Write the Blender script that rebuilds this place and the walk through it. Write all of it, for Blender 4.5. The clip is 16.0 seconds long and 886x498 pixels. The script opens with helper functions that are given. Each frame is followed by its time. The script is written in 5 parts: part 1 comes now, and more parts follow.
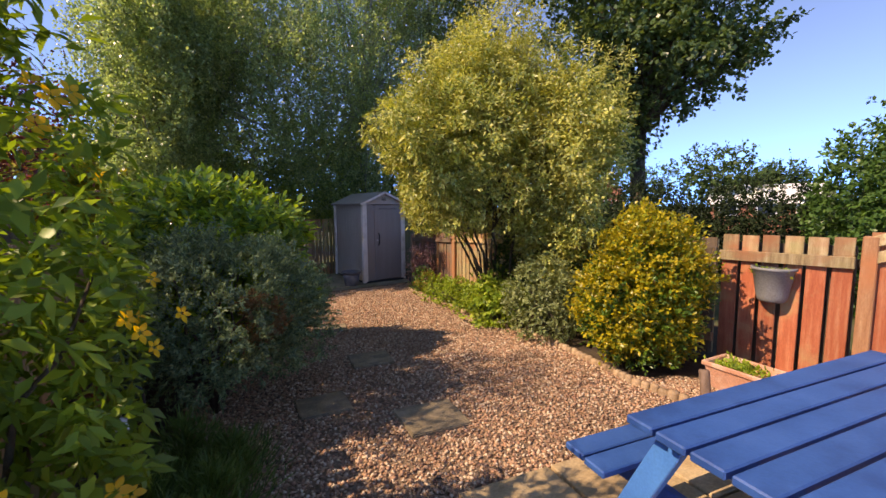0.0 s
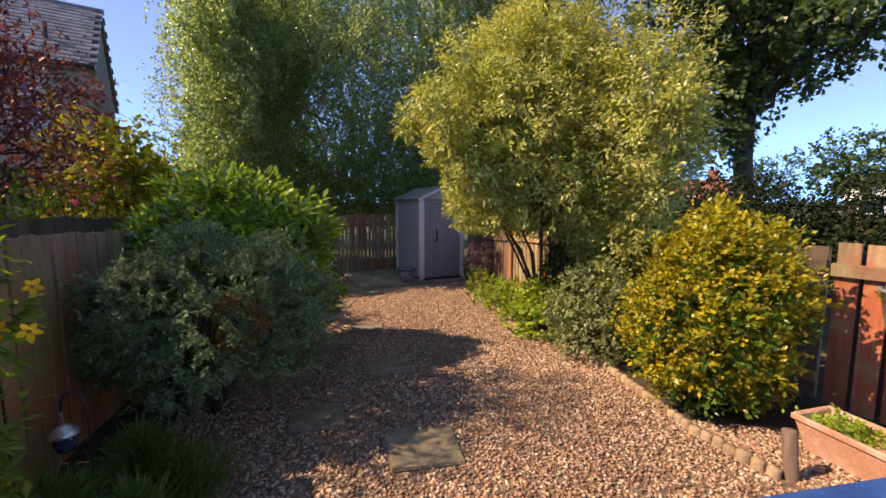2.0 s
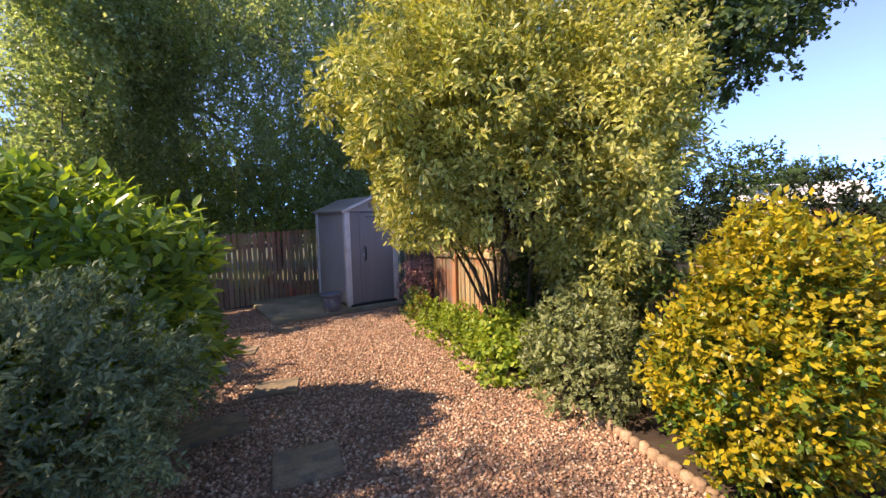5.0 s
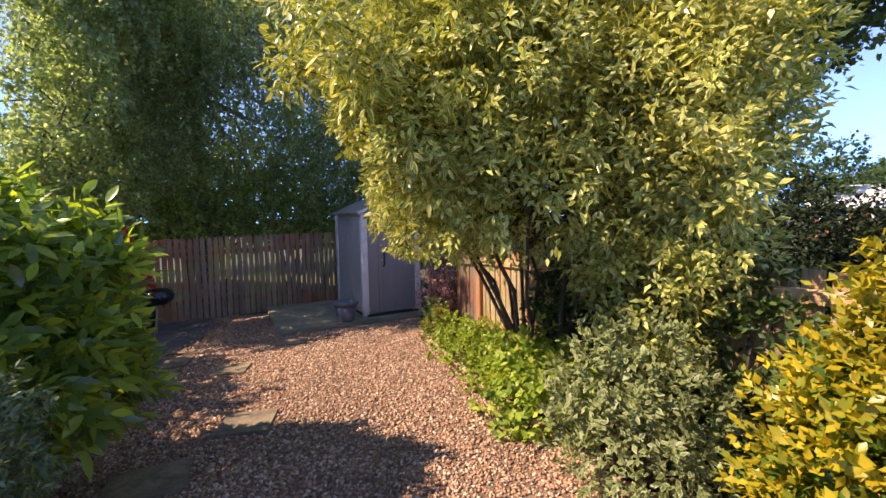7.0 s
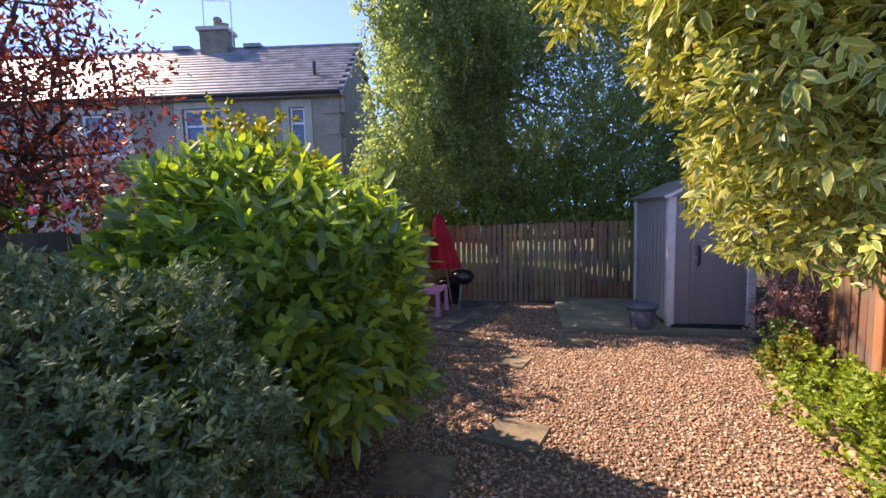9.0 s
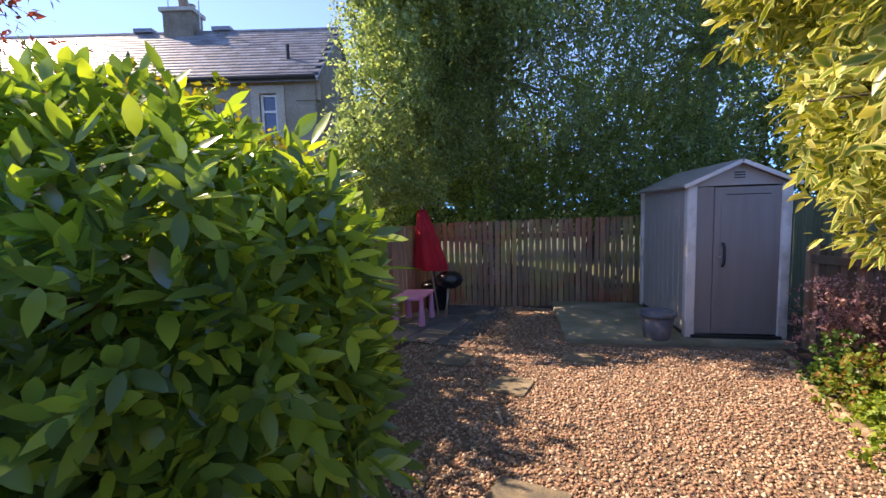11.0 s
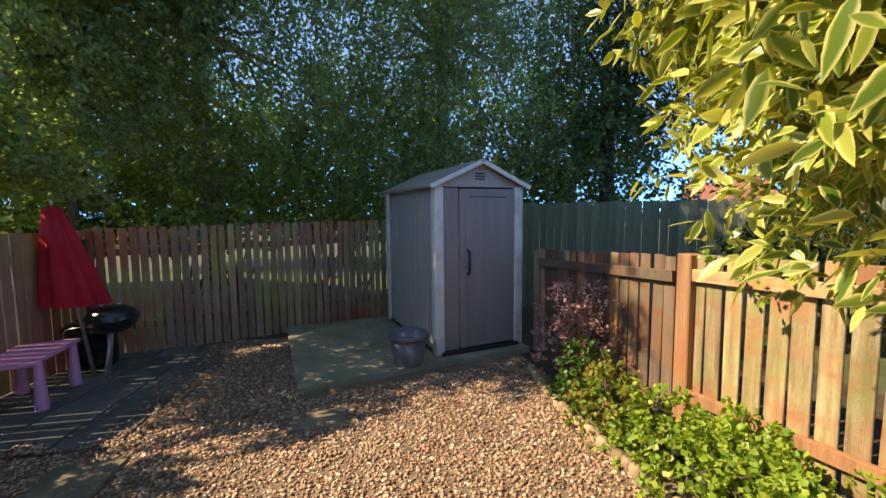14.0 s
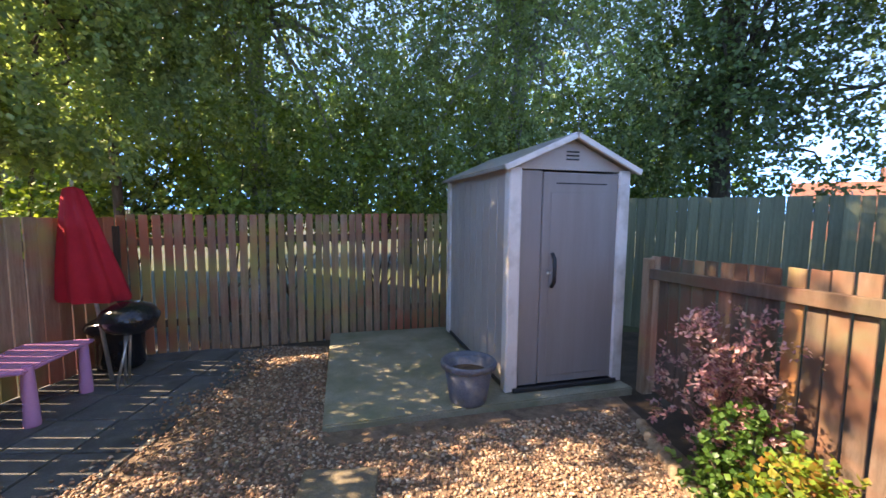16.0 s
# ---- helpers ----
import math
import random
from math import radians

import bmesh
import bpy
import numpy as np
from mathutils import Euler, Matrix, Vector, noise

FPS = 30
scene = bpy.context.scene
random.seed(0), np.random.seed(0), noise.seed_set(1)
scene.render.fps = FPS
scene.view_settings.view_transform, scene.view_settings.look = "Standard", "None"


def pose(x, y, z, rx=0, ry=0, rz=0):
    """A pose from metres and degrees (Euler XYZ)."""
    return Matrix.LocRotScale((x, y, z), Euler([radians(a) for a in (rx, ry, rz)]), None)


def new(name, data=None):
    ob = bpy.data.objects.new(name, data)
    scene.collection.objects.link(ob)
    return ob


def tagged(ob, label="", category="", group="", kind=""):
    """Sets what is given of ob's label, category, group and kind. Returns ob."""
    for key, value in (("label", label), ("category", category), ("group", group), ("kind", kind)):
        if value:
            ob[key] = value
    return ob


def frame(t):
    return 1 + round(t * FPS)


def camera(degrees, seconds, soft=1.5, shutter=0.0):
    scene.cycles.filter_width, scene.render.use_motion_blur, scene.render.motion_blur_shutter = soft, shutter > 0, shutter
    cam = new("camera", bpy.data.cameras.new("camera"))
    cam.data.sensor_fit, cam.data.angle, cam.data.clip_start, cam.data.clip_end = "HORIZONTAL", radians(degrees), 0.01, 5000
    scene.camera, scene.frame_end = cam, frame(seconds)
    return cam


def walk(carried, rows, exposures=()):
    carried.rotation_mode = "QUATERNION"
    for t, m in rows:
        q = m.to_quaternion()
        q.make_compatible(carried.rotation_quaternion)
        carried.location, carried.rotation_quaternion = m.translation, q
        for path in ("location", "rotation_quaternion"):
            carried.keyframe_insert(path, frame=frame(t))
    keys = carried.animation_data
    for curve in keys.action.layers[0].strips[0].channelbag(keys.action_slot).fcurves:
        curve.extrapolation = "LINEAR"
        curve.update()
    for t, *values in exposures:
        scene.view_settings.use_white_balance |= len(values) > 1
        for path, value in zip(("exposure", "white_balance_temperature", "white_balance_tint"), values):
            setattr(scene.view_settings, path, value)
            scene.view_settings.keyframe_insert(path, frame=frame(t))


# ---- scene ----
cam = camera(94.8, 16.0, shutter=0.12)
METRES, EYE, TILT, LEAN, TURN = 7.4, 1.5, 0.0, 0.0, -22.4
ROWS = [
    (0.0, 0.0, 0.0, 0.0, -0.04, -5.84, 0.37),
    (0.5, 0.0255, 0.02, 0.0011, -1.93, -5.71, 0.35),
    (1.0, 0.0509, 0.0349, 0.0033, -1.85, -5.76, 0.21),
    (1.5, 0.0691, 0.0527, 0.0038, 3.43, -6.15, 0.0),
    (2.0, 0.0736, 0.0706, 0.0022, 11.65, -6.53, 0.04),
    (2.5, 0.0596, 0.0932, 0.0017, 19.35, -6.45, 0.46),
    (3.0, 0.045, 0.1142, 0.0025, 25.36, -6.14, 0.88),
    (3.5, 0.0347, 0.1439, 0.0001, 28.33, -5.58, 1.35),
    (4.0, 0.03, 0.1774, 0.0007, 24.15, -5.04, 1.54),
    (4.5, 0.0255, 0.2117, -0.0017, 12.99, -4.88, 1.54),
    (5.0, 0.0276, 0.2388, -0.0024, 1.23, -4.84, 1.41),
    (7.5, 0.0667, 0.386, -0.0072, 12.38, -4.4, 0.78),
    (8.0, 0.0648, 0.4091, -0.0062, 25.07, -4.87, 1.05),
    (8.5, 0.0476, 0.4311, -0.0099, 36.94, -5.01, 1.38),
    (9.0, 0.0241, 0.456, -0.0084, 46.89, -5.02, 1.59),
    (11.5, -0.0767, 0.5705, -0.0216, 43.54, -5.18, 1.74),
    (12.0, -0.0914, 0.601, -0.0215, 36.15, -5.39, 1.7),
    (12.5, -0.1079, 0.6365, -0.0244, 29.42, -5.31, 1.46),
    (13.0, -0.1195, 0.6678, -0.0234, 23.19, -5.1, 1.11),
    (13.5, -0.1243, 0.7021, -0.0259, 16.92, -5.01, 0.81),
    (14.0, -0.1284, 0.735, -0.028, 11.34, -5.08, 0.68),
    (14.5, -0.1392, 0.7711, -0.0292, 6.65, -5.09, 0.56),
    (15.0, -0.1442, 0.802, -0.0317, 5.4, -5.21, 0.65),
    (15.5, -0.1517, 0.841, -0.0318, 10.3, -5.19, 0.3),
    (16.0, -0.1698, 0.8743, -0.0375, 20.5, -5.3, -0.55),
]
walk(cam, [(t, pose(0, 0, EYE, TILT, LEAN, TURN) @ pose(METRES * x, METRES * y, METRES * z, 90 + pitch, roll, yaw)) for t, x, y, z, yaw, pitch, roll in ROWS],
     exposures=[(0.0, 1.68, 9800, 24), (1.5, 1.55, 9900, 22), (3.0, 2.2, 9000, 31), (6.0, 2.1, 8700, 27), (9.0, 2.28, 8300, 27), (12.5, 2.24, 8600, 14), (14.5, 2.12, 9300, 8), (15.5, 2.42, 8800, 19), (16.0, 3.1, 9300, 18)])

# ---- light ----
SUN_AZ, SUN_EL = radians(-1.0), radians(43.0)   # the way the light travels over the ground; its height
world = bpy.data.worlds.new("sky")
scene.world = world
world.use_nodes = True
wn = world.node_tree.nodes
sky = wn.new("ShaderNodeTexSky")
sky.sky_type = "NISHITA"
sky.sun_disc = False
sky.sun_elevation = SUN_EL
sky.sun_rotation = math.atan2(-math.cos(SUN_AZ), -math.sin(SUN_AZ)) % (2 * math.pi)
sky.altitude, sky.air_density, sky.dust_density, sky.ozone_density = 20000, 5.0, 0.0, 7.0
wn["Background"].inputs["Strength"].default_value = 0.15
world.node_tree.links.new(sky.outputs[0], wn["Background"].inputs["Color"])
sun_data = bpy.data.lights.new("sun", "SUN")
sun_data.energy, sun_data.angle, sun_data.color = 2.0, radians(0.55), (1.0, 0.93, 0.82)
sun = new("sun", sun_data)
travel = Vector((math.cos(SUN_AZ) * math.cos(SUN_EL), math.sin(SUN_AZ) * math.cos(SUN_EL), -math.sin(SUN_EL)))
sun.matrix_basis = Matrix.Translation((-20, 3, 25)) @ travel.to_track_quat("-Z", "Y").to_matrix().to_4x4()

# ---- materials ----


def ramp_node(nt, cols, lo=0.25, hi=0.75):
    r = nt.nodes.new("ShaderNodeValToRGB")
    els = r.color_ramp.elements
    while len(els) < len(cols):
        els.new(0.5)
    for i, c in enumerate(cols):
        els[i].position = lo + (hi - lo) * i / max(1, len(cols) - 1)
        els[i].color = (*c, 1)
    return r


def noise_node(nt, scale, detail=4, stretch=None, coord="Object", rough=0.6):
    tc = nt.nodes.new("ShaderNodeTexCoord")
    n = nt.nodes.new("ShaderNodeTexNoise")
    n.inputs["Scale"].default_value, n.inputs["Detail"].default_value, n.inputs["Roughness"].default_value = scale, detail, rough
    src = nt.nodes.new("ShaderNodeNewGeometry").outputs["Position"] if coord == "World" else tc.outputs[coord]
    if stretch:
        mp = nt.nodes.new("ShaderNodeMapping")
        mp.inputs["Scale"].default_value = stretch
        nt.links.new(src, mp.inputs[0])
        src = mp.outputs[0]
    nt.links.new(src, n.inputs["Vector"])
    return n


def mix_rgb(nt, fac, a, b, mode="MIX"):
    m = nt.nodes.new("ShaderNodeMix")
    m.data_type, m.blend_type = "RGBA", mode
    for sock, v in ((m.inputs[0], fac), (m.inputs[6], a), (m.inputs[7], b)):
        if isinstance(v, (int, float)):
            sock.default_value = v
        elif isinstance(v, tuple):
            sock.default_value = (*v, 1)
        else:
            nt.links.new(v, sock)
    return m.outputs[2]


def surface(name, cols, rough=0.8, scale=6.0, fine=60.0, bump=0.25, stain=None, stain_scale=1.5, stain_lo=0.5, stain_hi=0.7,
            vary=0.0, island=0.0, stretch=None, metal=0.0, spec=0.4, coord="Object", wear=0.25, stain2=None, stain2_scale=0.8):
    """A painted, stone, wood or earth surface: colour at two scales, stains, fine relief, and a tone for each piece."""
    m = bpy.data.materials.new(name)
    m.use_nodes = True
    nt = m.node_tree
    bs = nt.nodes["Principled BSDF"]
    n1 = noise_node(nt, scale, 5, stretch, coord)
    n2 = noise_node(nt, fine, 3, stretch, coord)
    r = ramp_node(nt, cols, 0.3, 0.7)
    nt.links.new(n1.outputs[0], r.inputs[0])
    col = r.outputs[0]
    grain = ramp_node(nt, [(1 - wear,) * 3, (1 + wear * 0.6,) * 3], 0.3, 0.7)
    nt.links.new(n2.outputs[0], grain.inputs[0])
    col = mix_rgb(nt, 1.0, col, grain.outputs[0], "MULTIPLY")
    if stain:
        n3 = noise_node(nt, stain_scale, 4, None, coord)
        rr = ramp_node(nt, [(0, 0, 0), (1, 1, 1)], stain_lo, stain_hi)
        nt.links.new(n3.outputs[0], rr.inputs[0])
        col = mix_rgb(nt, rr.outputs[0], col, stain)
    if stain2:
        n4 = noise_node(nt, stain2_scale, 3, (1.0, 1.0, 1.6), coord)
        r4 = ramp_node(nt, [(0, 0, 0), (0.85, 0.85, 0.85)], 0.48, 0.66)
        nt.links.new(n4.outputs[0], r4.inputs[0])
        col = mix_rgb(nt, r4.outputs[0], col, stain2)
    if vary or island:
        src = nt.nodes.new("ShaderNodeObjectInfo").outputs["Random"] if vary else nt.nodes.new("ShaderNodeNewGeometry").outputs["Random Per Island"]
        amount = vary or island
        vr = ramp_node(nt, [(1 - amount,) * 3, (1 + amount * 0.6,) * 3], 0.0, 1.0)
        nt.links.new(src, vr.inputs[0])
        col = mix_rgb(nt, 1.0, col, vr.outputs[0], "MULTIPLY")
    nt.links.new(col, bs.inputs["Base Color"])
    bs.inputs["Roughness"].default_value, bs.inputs["Metallic"].default_value = rough, metal
    bs.inputs["Specular IOR Level"].default_value = spec
    if bump:
        b = nt.nodes.new("ShaderNodeBump")
        b.inputs["Strength"].default_value, b.inputs["Distance"].default_value = bump, 0.01
        nt.links.new(n2.outputs[0], b.inputs["Height"])
        nt.links.new(b.outputs[0], bs.inputs["Normal"])
    return m


def leafy(name, cols, rim=None, rough=0.42, through_light=0.3, spec=0.4, rim_lo=0.45, rim_hi=0.7, glow=(1.25, 1.2, 0.6)):
    """Leaves: each one its own tone, an edge of another colour where the plant is variegated, and some light let through."""
    m = bpy.data.materials.new(name)
    m.use_nodes = True
    nt = m.node_tree
    bs = nt.nodes["Principled BSDF"]
    geo = nt.nodes.new("ShaderNodeNewGeometry")
    r = ramp_node(nt, cols, 0.0, 1.0)
    nt.links.new(geo.outputs["Random Per Island"], r.inputs[0])
    col = r.outputs[0]
    if rim:
        at = nt.nodes.new("ShaderNodeAttribute")
        at.attribute_name = "rim"
        rr = ramp_node(nt, [(0, 0, 0), (1, 1, 1)], rim_lo, rim_hi)
        nt.links.new(at.outputs["Fac"], rr.inputs[0])
        col = mix_rgb(nt, rr.outputs[0], col, rim)
    n = noise_node(nt, 2.2, 2)
    nr = ramp_node(nt, [(0.72,) * 3, (1.2,) * 3], 0.3, 0.7)
    nt.links.new(n.outputs[0], nr.inputs[0])
    col = mix_rgb(nt, 1.0, col, nr.outputs[0], "MULTIPLY")
    nt.links.new(col, bs.inputs["Base Color"])
    bs.inputs["Roughness"].default_value = rough
    bs.inputs["Specular IOR Level"].default_value = spec
    tr = nt.nodes.new("ShaderNodeBsdfTranslucent")
    warm = mix_rgb(nt, 1.0, col, glow, "MULTIPLY")
    nt.links.new(warm, tr.inputs["Color"])
    mx = nt.nodes.new("ShaderNodeMixShader")
    mx.inputs[0].default_value = through_light
    nt.links.new(bs.outputs[0], mx.inputs[1])
    nt.links.new(tr.outputs[0], mx.inputs[2])
    nt.links.new(mx.outputs[0], nt.nodes["Material Output"].inputs["Surface"])
    return m


M_SOIL = surface("soil", [(0.035, 0.024, 0.016), (0.07, 0.048, 0.032), (0.10, 0.075, 0.05)], 0.95, 4, 90, 0.8)
M_FAR_GROUND = surface("rough_ground", [(0.035, 0.05, 0.018), (0.07, 0.085, 0.03), (0.11, 0.10, 0.05)], 0.95, 0.6, 12, 0.5, stain=(0.10, 0.075, 0.05), stain_scale=0.3)
M_GRAVEL_BED = surface("gravel_bed", [(0.13, 0.085, 0.06), (0.22, 0.15, 0.10), (0.30, 0.21, 0.15)], 0.9, 14, 120, 1.0)
M_STONE_STEP = surface("stepping_stone", [(0.18, 0.145, 0.095), (0.28, 0.22, 0.14), (0.37, 0.295, 0.195)], 0.85, 5, 70, 0.6, stain=(0.15, 0.13, 0.10), stain_scale=7, stain_lo=0.46, stain_hi=0.66, vary=0.2)
M_PATIO = surface("sandstone_flag", [(0.36, 0.25, 0.13), (0.50, 0.36, 0.20), (0.55, 0.43, 0.27)], 0.8, 3.5, 60, 0.35, stain=(0.28, 0.22, 0.14), stain_scale=4, vary=0.2)
M_GREY_FLAG = surface("grey_flag", [(0.10, 0.105, 0.105), (0.145, 0.145, 0.14), (0.19, 0.185, 0.17)], 0.75, 4, 70, 0.35, stain=(0.10, 0.095, 0.08), stain_scale=3, vary=0.22)
M_CONCRETE = surface("concrete", [(0.26, 0.235, 0.165), (0.33, 0.30, 0.215), (0.39, 0.355, 0.265)], 0.85, 3, 80, 0.4, stain=(0.20, 0.20, 0.125), stain_scale=2.2, stain_lo=0.42, stain_hi=0.66)
M_FENCE = surface("stained_fence_wood", [(0.27, 0.16, 0.10), (0.37, 0.23, 0.145), (0.46, 0.31, 0.20)], 0.8, 3, 40, 0.4, stain=(0.38, 0.31, 0.11), stain_scale=0.9, stain_lo=0.50, stain_hi=0.62, stain2=(0.50, 0.13, 0.07), stain2_scale=0.75, vary=0.3, stretch=(9, 9, 0.7), coord="World")
# weathered wood, its tone also lowered for the shade on the short panel
M_FENCE_OLD_SHADED = surface("old_weathered_shaded_wood", [(0.12, 0.08, 0.058), (0.18, 0.12, 0.09), (0.25, 0.17, 0.13)], 0.85, 3, 40, 0.4, stain=(0.18, 0.15, 0.085), stain_scale=1.6, stain2=(0.24, 0.10, 0.06), stain2_scale=1.6, vary=0.3, stretch=(9, 9, 0.7), coord="World")
M_FENCE_RED = surface("red_stained_wood", [(0.38, 0.09, 0.042), (0.47, 0.135, 0.065), (0.54, 0.22, 0.115)], 0.75, 3, 40, 0.4, stain=(0.46, 0.27, 0.13), stain_scale=3.0, stain_lo=0.52, stain_hi=0.72, vary=0.25, stretch=(9, 9, 0.7), coord="World")
M_FENCE_PALE = surface("weathered_fence_wood", [(0.24, 0.17, 0.09), (0.36, 0.26, 0.14), (0.47, 0.36, 0.20), (0.58, 0.48, 0.31)], 0.8, 2.6, 45, 0.6, stain=(0.30, 0.31, 0.11), stain_scale=2.6, stain_lo=0.47, stain_hi=0.75, stain2=(0.44, 0.18, 0.09), stain2_scale=2.4, vary=0.28, stretch=(9, 9, 0.7), coord="World")
M_RAIL = surface("fence_rail_wood", [(0.36, 0.23, 0.11), (0.48, 0.33, 0.17), (0.56, 0.43, 0.25)], 0.8, 3, 50, 0.45, stain=(0.36, 0.15, 0.07), stain_scale=2.4, stain_lo=0.52, stain_hi=0.68, vary=0.2, stretch=(2, 2, 9), coord="World")
M_POST = surface("orange_stained_post", [(0.27, 0.125, 0.065), (0.37, 0.185, 0.095), (0.45, 0.27, 0.155)], 0.8, 3, 50, 0.4, stain=(0.42, 0.16, 0.07), stain_scale=2.0, stretch=(7, 7, 0.6), coord="World")
M_FENCE_DARK = surface("dark_fence_wood", [(0.085, 0.06, 0.04), (0.13, 0.09, 0.06), (0.17, 0.12, 0.08)], 0.85, 3, 40, 0.4, vary=0.3, stretch=(9, 9, 0.7))
M_FENCE_GREEN = surface("green_painted_wood", [(0.135, 0.155, 0.09), (0.175, 0.195, 0.115), (0.215, 0.23, 0.14)], 0.7, 3, 40, 0.3, vary=0.25, stretch=(9, 9, 0.7))
M_BLUE = surface("blue_paint", [(0.014, 0.072, 0.25), (0.020, 0.09, 0.30), (0.028, 0.108, 0.34)], 0.45, 5, 90, 0.12, stain=(0.012, 0.055, 0.20), stain_scale=4, vary=0.1, wear=0.1, spec=0.5)
M_BLUE_LEG = surface("bright_blue_paint", [(0.035, 0.17, 0.48), (0.05, 0.22, 0.56)], 0.45, 5, 90, 0.12, wear=0.1)
M_SHED = surface("taupe_plastic", [(0.385, 0.345, 0.31), (0.44, 0.395, 0.36)], 0.5, 2, 160, 0.12, wear=0.12)
M_SHED_DOOR = surface("dark_taupe_plastic", [(0.25, 0.218, 0.205), (0.295, 0.26, 0.245)], 0.5, 2, 160, 0.15, wear=0.12, stretch=(6, 6, 0.5))
M_SHED_TRIM = surface("cream_plastic", [(0.68, 0.64, 0.60), (0.74, 0.70, 0.66)], 0.45, 2, 120, 0.08, stain=(0.46, 0.42, 0.37), stain_scale=3, wear=0.08)
M_SHED_ROOF = surface("roof_plastic", [(0.30, 0.27, 0.24), (0.36, 0.33, 0.29)], 0.55, 3, 100, 0.15)
M_BLACK = surface("black_enamel", [(0.012, 0.012, 0.014), (0.022, 0.022, 0.025)], 0.22, 4, 60, 0.05, spec=0.6)
M_DARK_PLASTIC = surface("dark_plastic", [(0.02, 0.02, 0.022), (0.035, 0.035, 0.037)], 0.45, 5, 60, 0.1)
M_STEEL = surface("pale_metal", [(0.55, 0.54, 0.50), (0.68, 0.67, 0.63)], 0.35, 6, 80, 0.05, metal=0.7)
M_POT = surface("grey_blue_pot", [(0.10, 0.11, 0.135), (0.15, 0.16, 0.19)], 0.5, 5, 70, 0.15, stain=(0.20, 0.20, 0.20), stain_scale=7)
M_BASKET = surface("grey_plastic", [(0.19, 0.195, 0.20), (0.25, 0.255, 0.255)], 0.55, 6, 80, 0.15)
M_TERRACOTTA = surface("terracotta_plastic", [(0.50, 0.24, 0.155), (0.60, 0.33, 0.23)], 0.65, 4, 80, 0.2, stain=(0.62, 0.46, 0.36), stain_scale=5)
M_PINK = surface("pink_plastic", [(0.72, 0.30, 0.52), (0.78, 0.36, 0.58)], 0.4, 3, 60, 0.05, wear=0.06)
M_RED_CLOTH = surface("red_canvas", [(0.50, 0.012, 0.022), (0.62, 0.022, 0.035)], 0.85, 5, 200, 0.3)
M_EDGING = surface("log_edging", [(0.30, 0.20, 0.12), (0.42, 0.29, 0.18), (0.48, 0.36, 0.24)], 0.85, 8, 60, 0.4, vary=0.3)
M_BARK = surface("bark", [(0.055, 0.04, 0.028), (0.10, 0.075, 0.05), (0.15, 0.115, 0.08)], 0.9, 6, 50, 0.8, stretch=(6, 6, 1))
M_BIRCH = surface("birch_bark", [(0.10, 0.09, 0.08), (0.32, 0.30, 0.27), (0.48, 0.46, 0.42)], 0.8, 4, 30, 0.5, stretch=(1, 1, 4))
M_HOUSE = surface("grey_harled_wall", [(0.26, 0.215, 0.16), (0.32, 0.27, 0.205), (0.36, 0.31, 0.245)], 0.9, 1.2, 20, 0.5)
M_GABLE = surface("brown_rubble_wall", [(0.20, 0.15, 0.10), (0.27, 0.21, 0.145), (0.33, 0.265, 0.19)], 0.9, 2.5, 24, 0.6)
M_QUOIN = surface("dressed_stone", [(0.30, 0.25, 0.19), (0.38, 0.325, 0.255)], 0.85, 2, 30, 0.3, vary=0.25)
M_HOUSE_STONE = surface("pale_stone", [(0.44, 0.38, 0.30), (0.54, 0.48, 0.39)], 0.85, 2, 30, 0.3)
M_SLATE = surface("slate", [(0.15, 0.145, 0.15), (0.21, 0.205, 0.21), (0.27, 0.26, 0.26)], 0.42, 1.5, 16, 0.3, island=0.35, spec=0.6)
M_RED_TILE = surface("red_roof_tile", [(0.27, 0.095, 0.06), (0.34, 0.13, 0.085)], 0.8, 2, 12, 0.4)
M_RED_BRICK = surface("red_brick", [(0.30, 0.12, 0.08), (0.38, 0.17, 0.115)], 0.85, 3, 20, 0.4)
M_WHITE = surface("white_paint", [(0.74, 0.74, 0.72), (0.82, 0.82, 0.80)], 0.5, 3, 40, 0.05, wear=0.06)

M_GLASS = bpy.data.materials.new("window_glass")
M_GLASS.use_nodes = True
_g = M_GLASS.node_tree.nodes["Principled BSDF"]
_g.inputs["Base Color"].default_value = (0.03, 0.05, 0.09, 1)
_g.inputs["Roughness"].default_value, _g.inputs["Specular IOR Level"].default_value = 0.04, 1.0

M_PEBBLE = bpy.data.materials.new("gravel_chippings")
M_PEBBLE.use_nodes = True
_nt = M_PEBBLE.node_tree
_geo = _nt.nodes.new("ShaderNodeNewGeometry")
_r = ramp_node(_nt, [(0.16, 0.095, 0.07), (0.31, 0.18, 0.115), (0.45, 0.28, 0.175), (0.42, 0.225, 0.15), (0.54, 0.40, 0.28), (0.70, 0.58, 0.45)], 0.0, 1.0)
_nt.links.new(_geo.outputs["Random Per Island"], _r.inputs[0])
_n = noise_node(_nt, 1.1, 4)
_nr = ramp_node(_nt, [(0.74, 0.72, 0.70), (1.12, 1.1, 1.06)], 0.3, 0.7)
_nt.links.new(_n.outputs[0], _nr.inputs[0])
_nt.links.new(mix_rgb(_nt, 1.0, _r.outputs[0], _nr.outputs[0], "MULTIPLY"), _nt.nodes["Principled BSDF"].inputs["Base Color"])
_nt.nodes["Principled BSDF"].inputs["Roughness"].default_value = 0.7

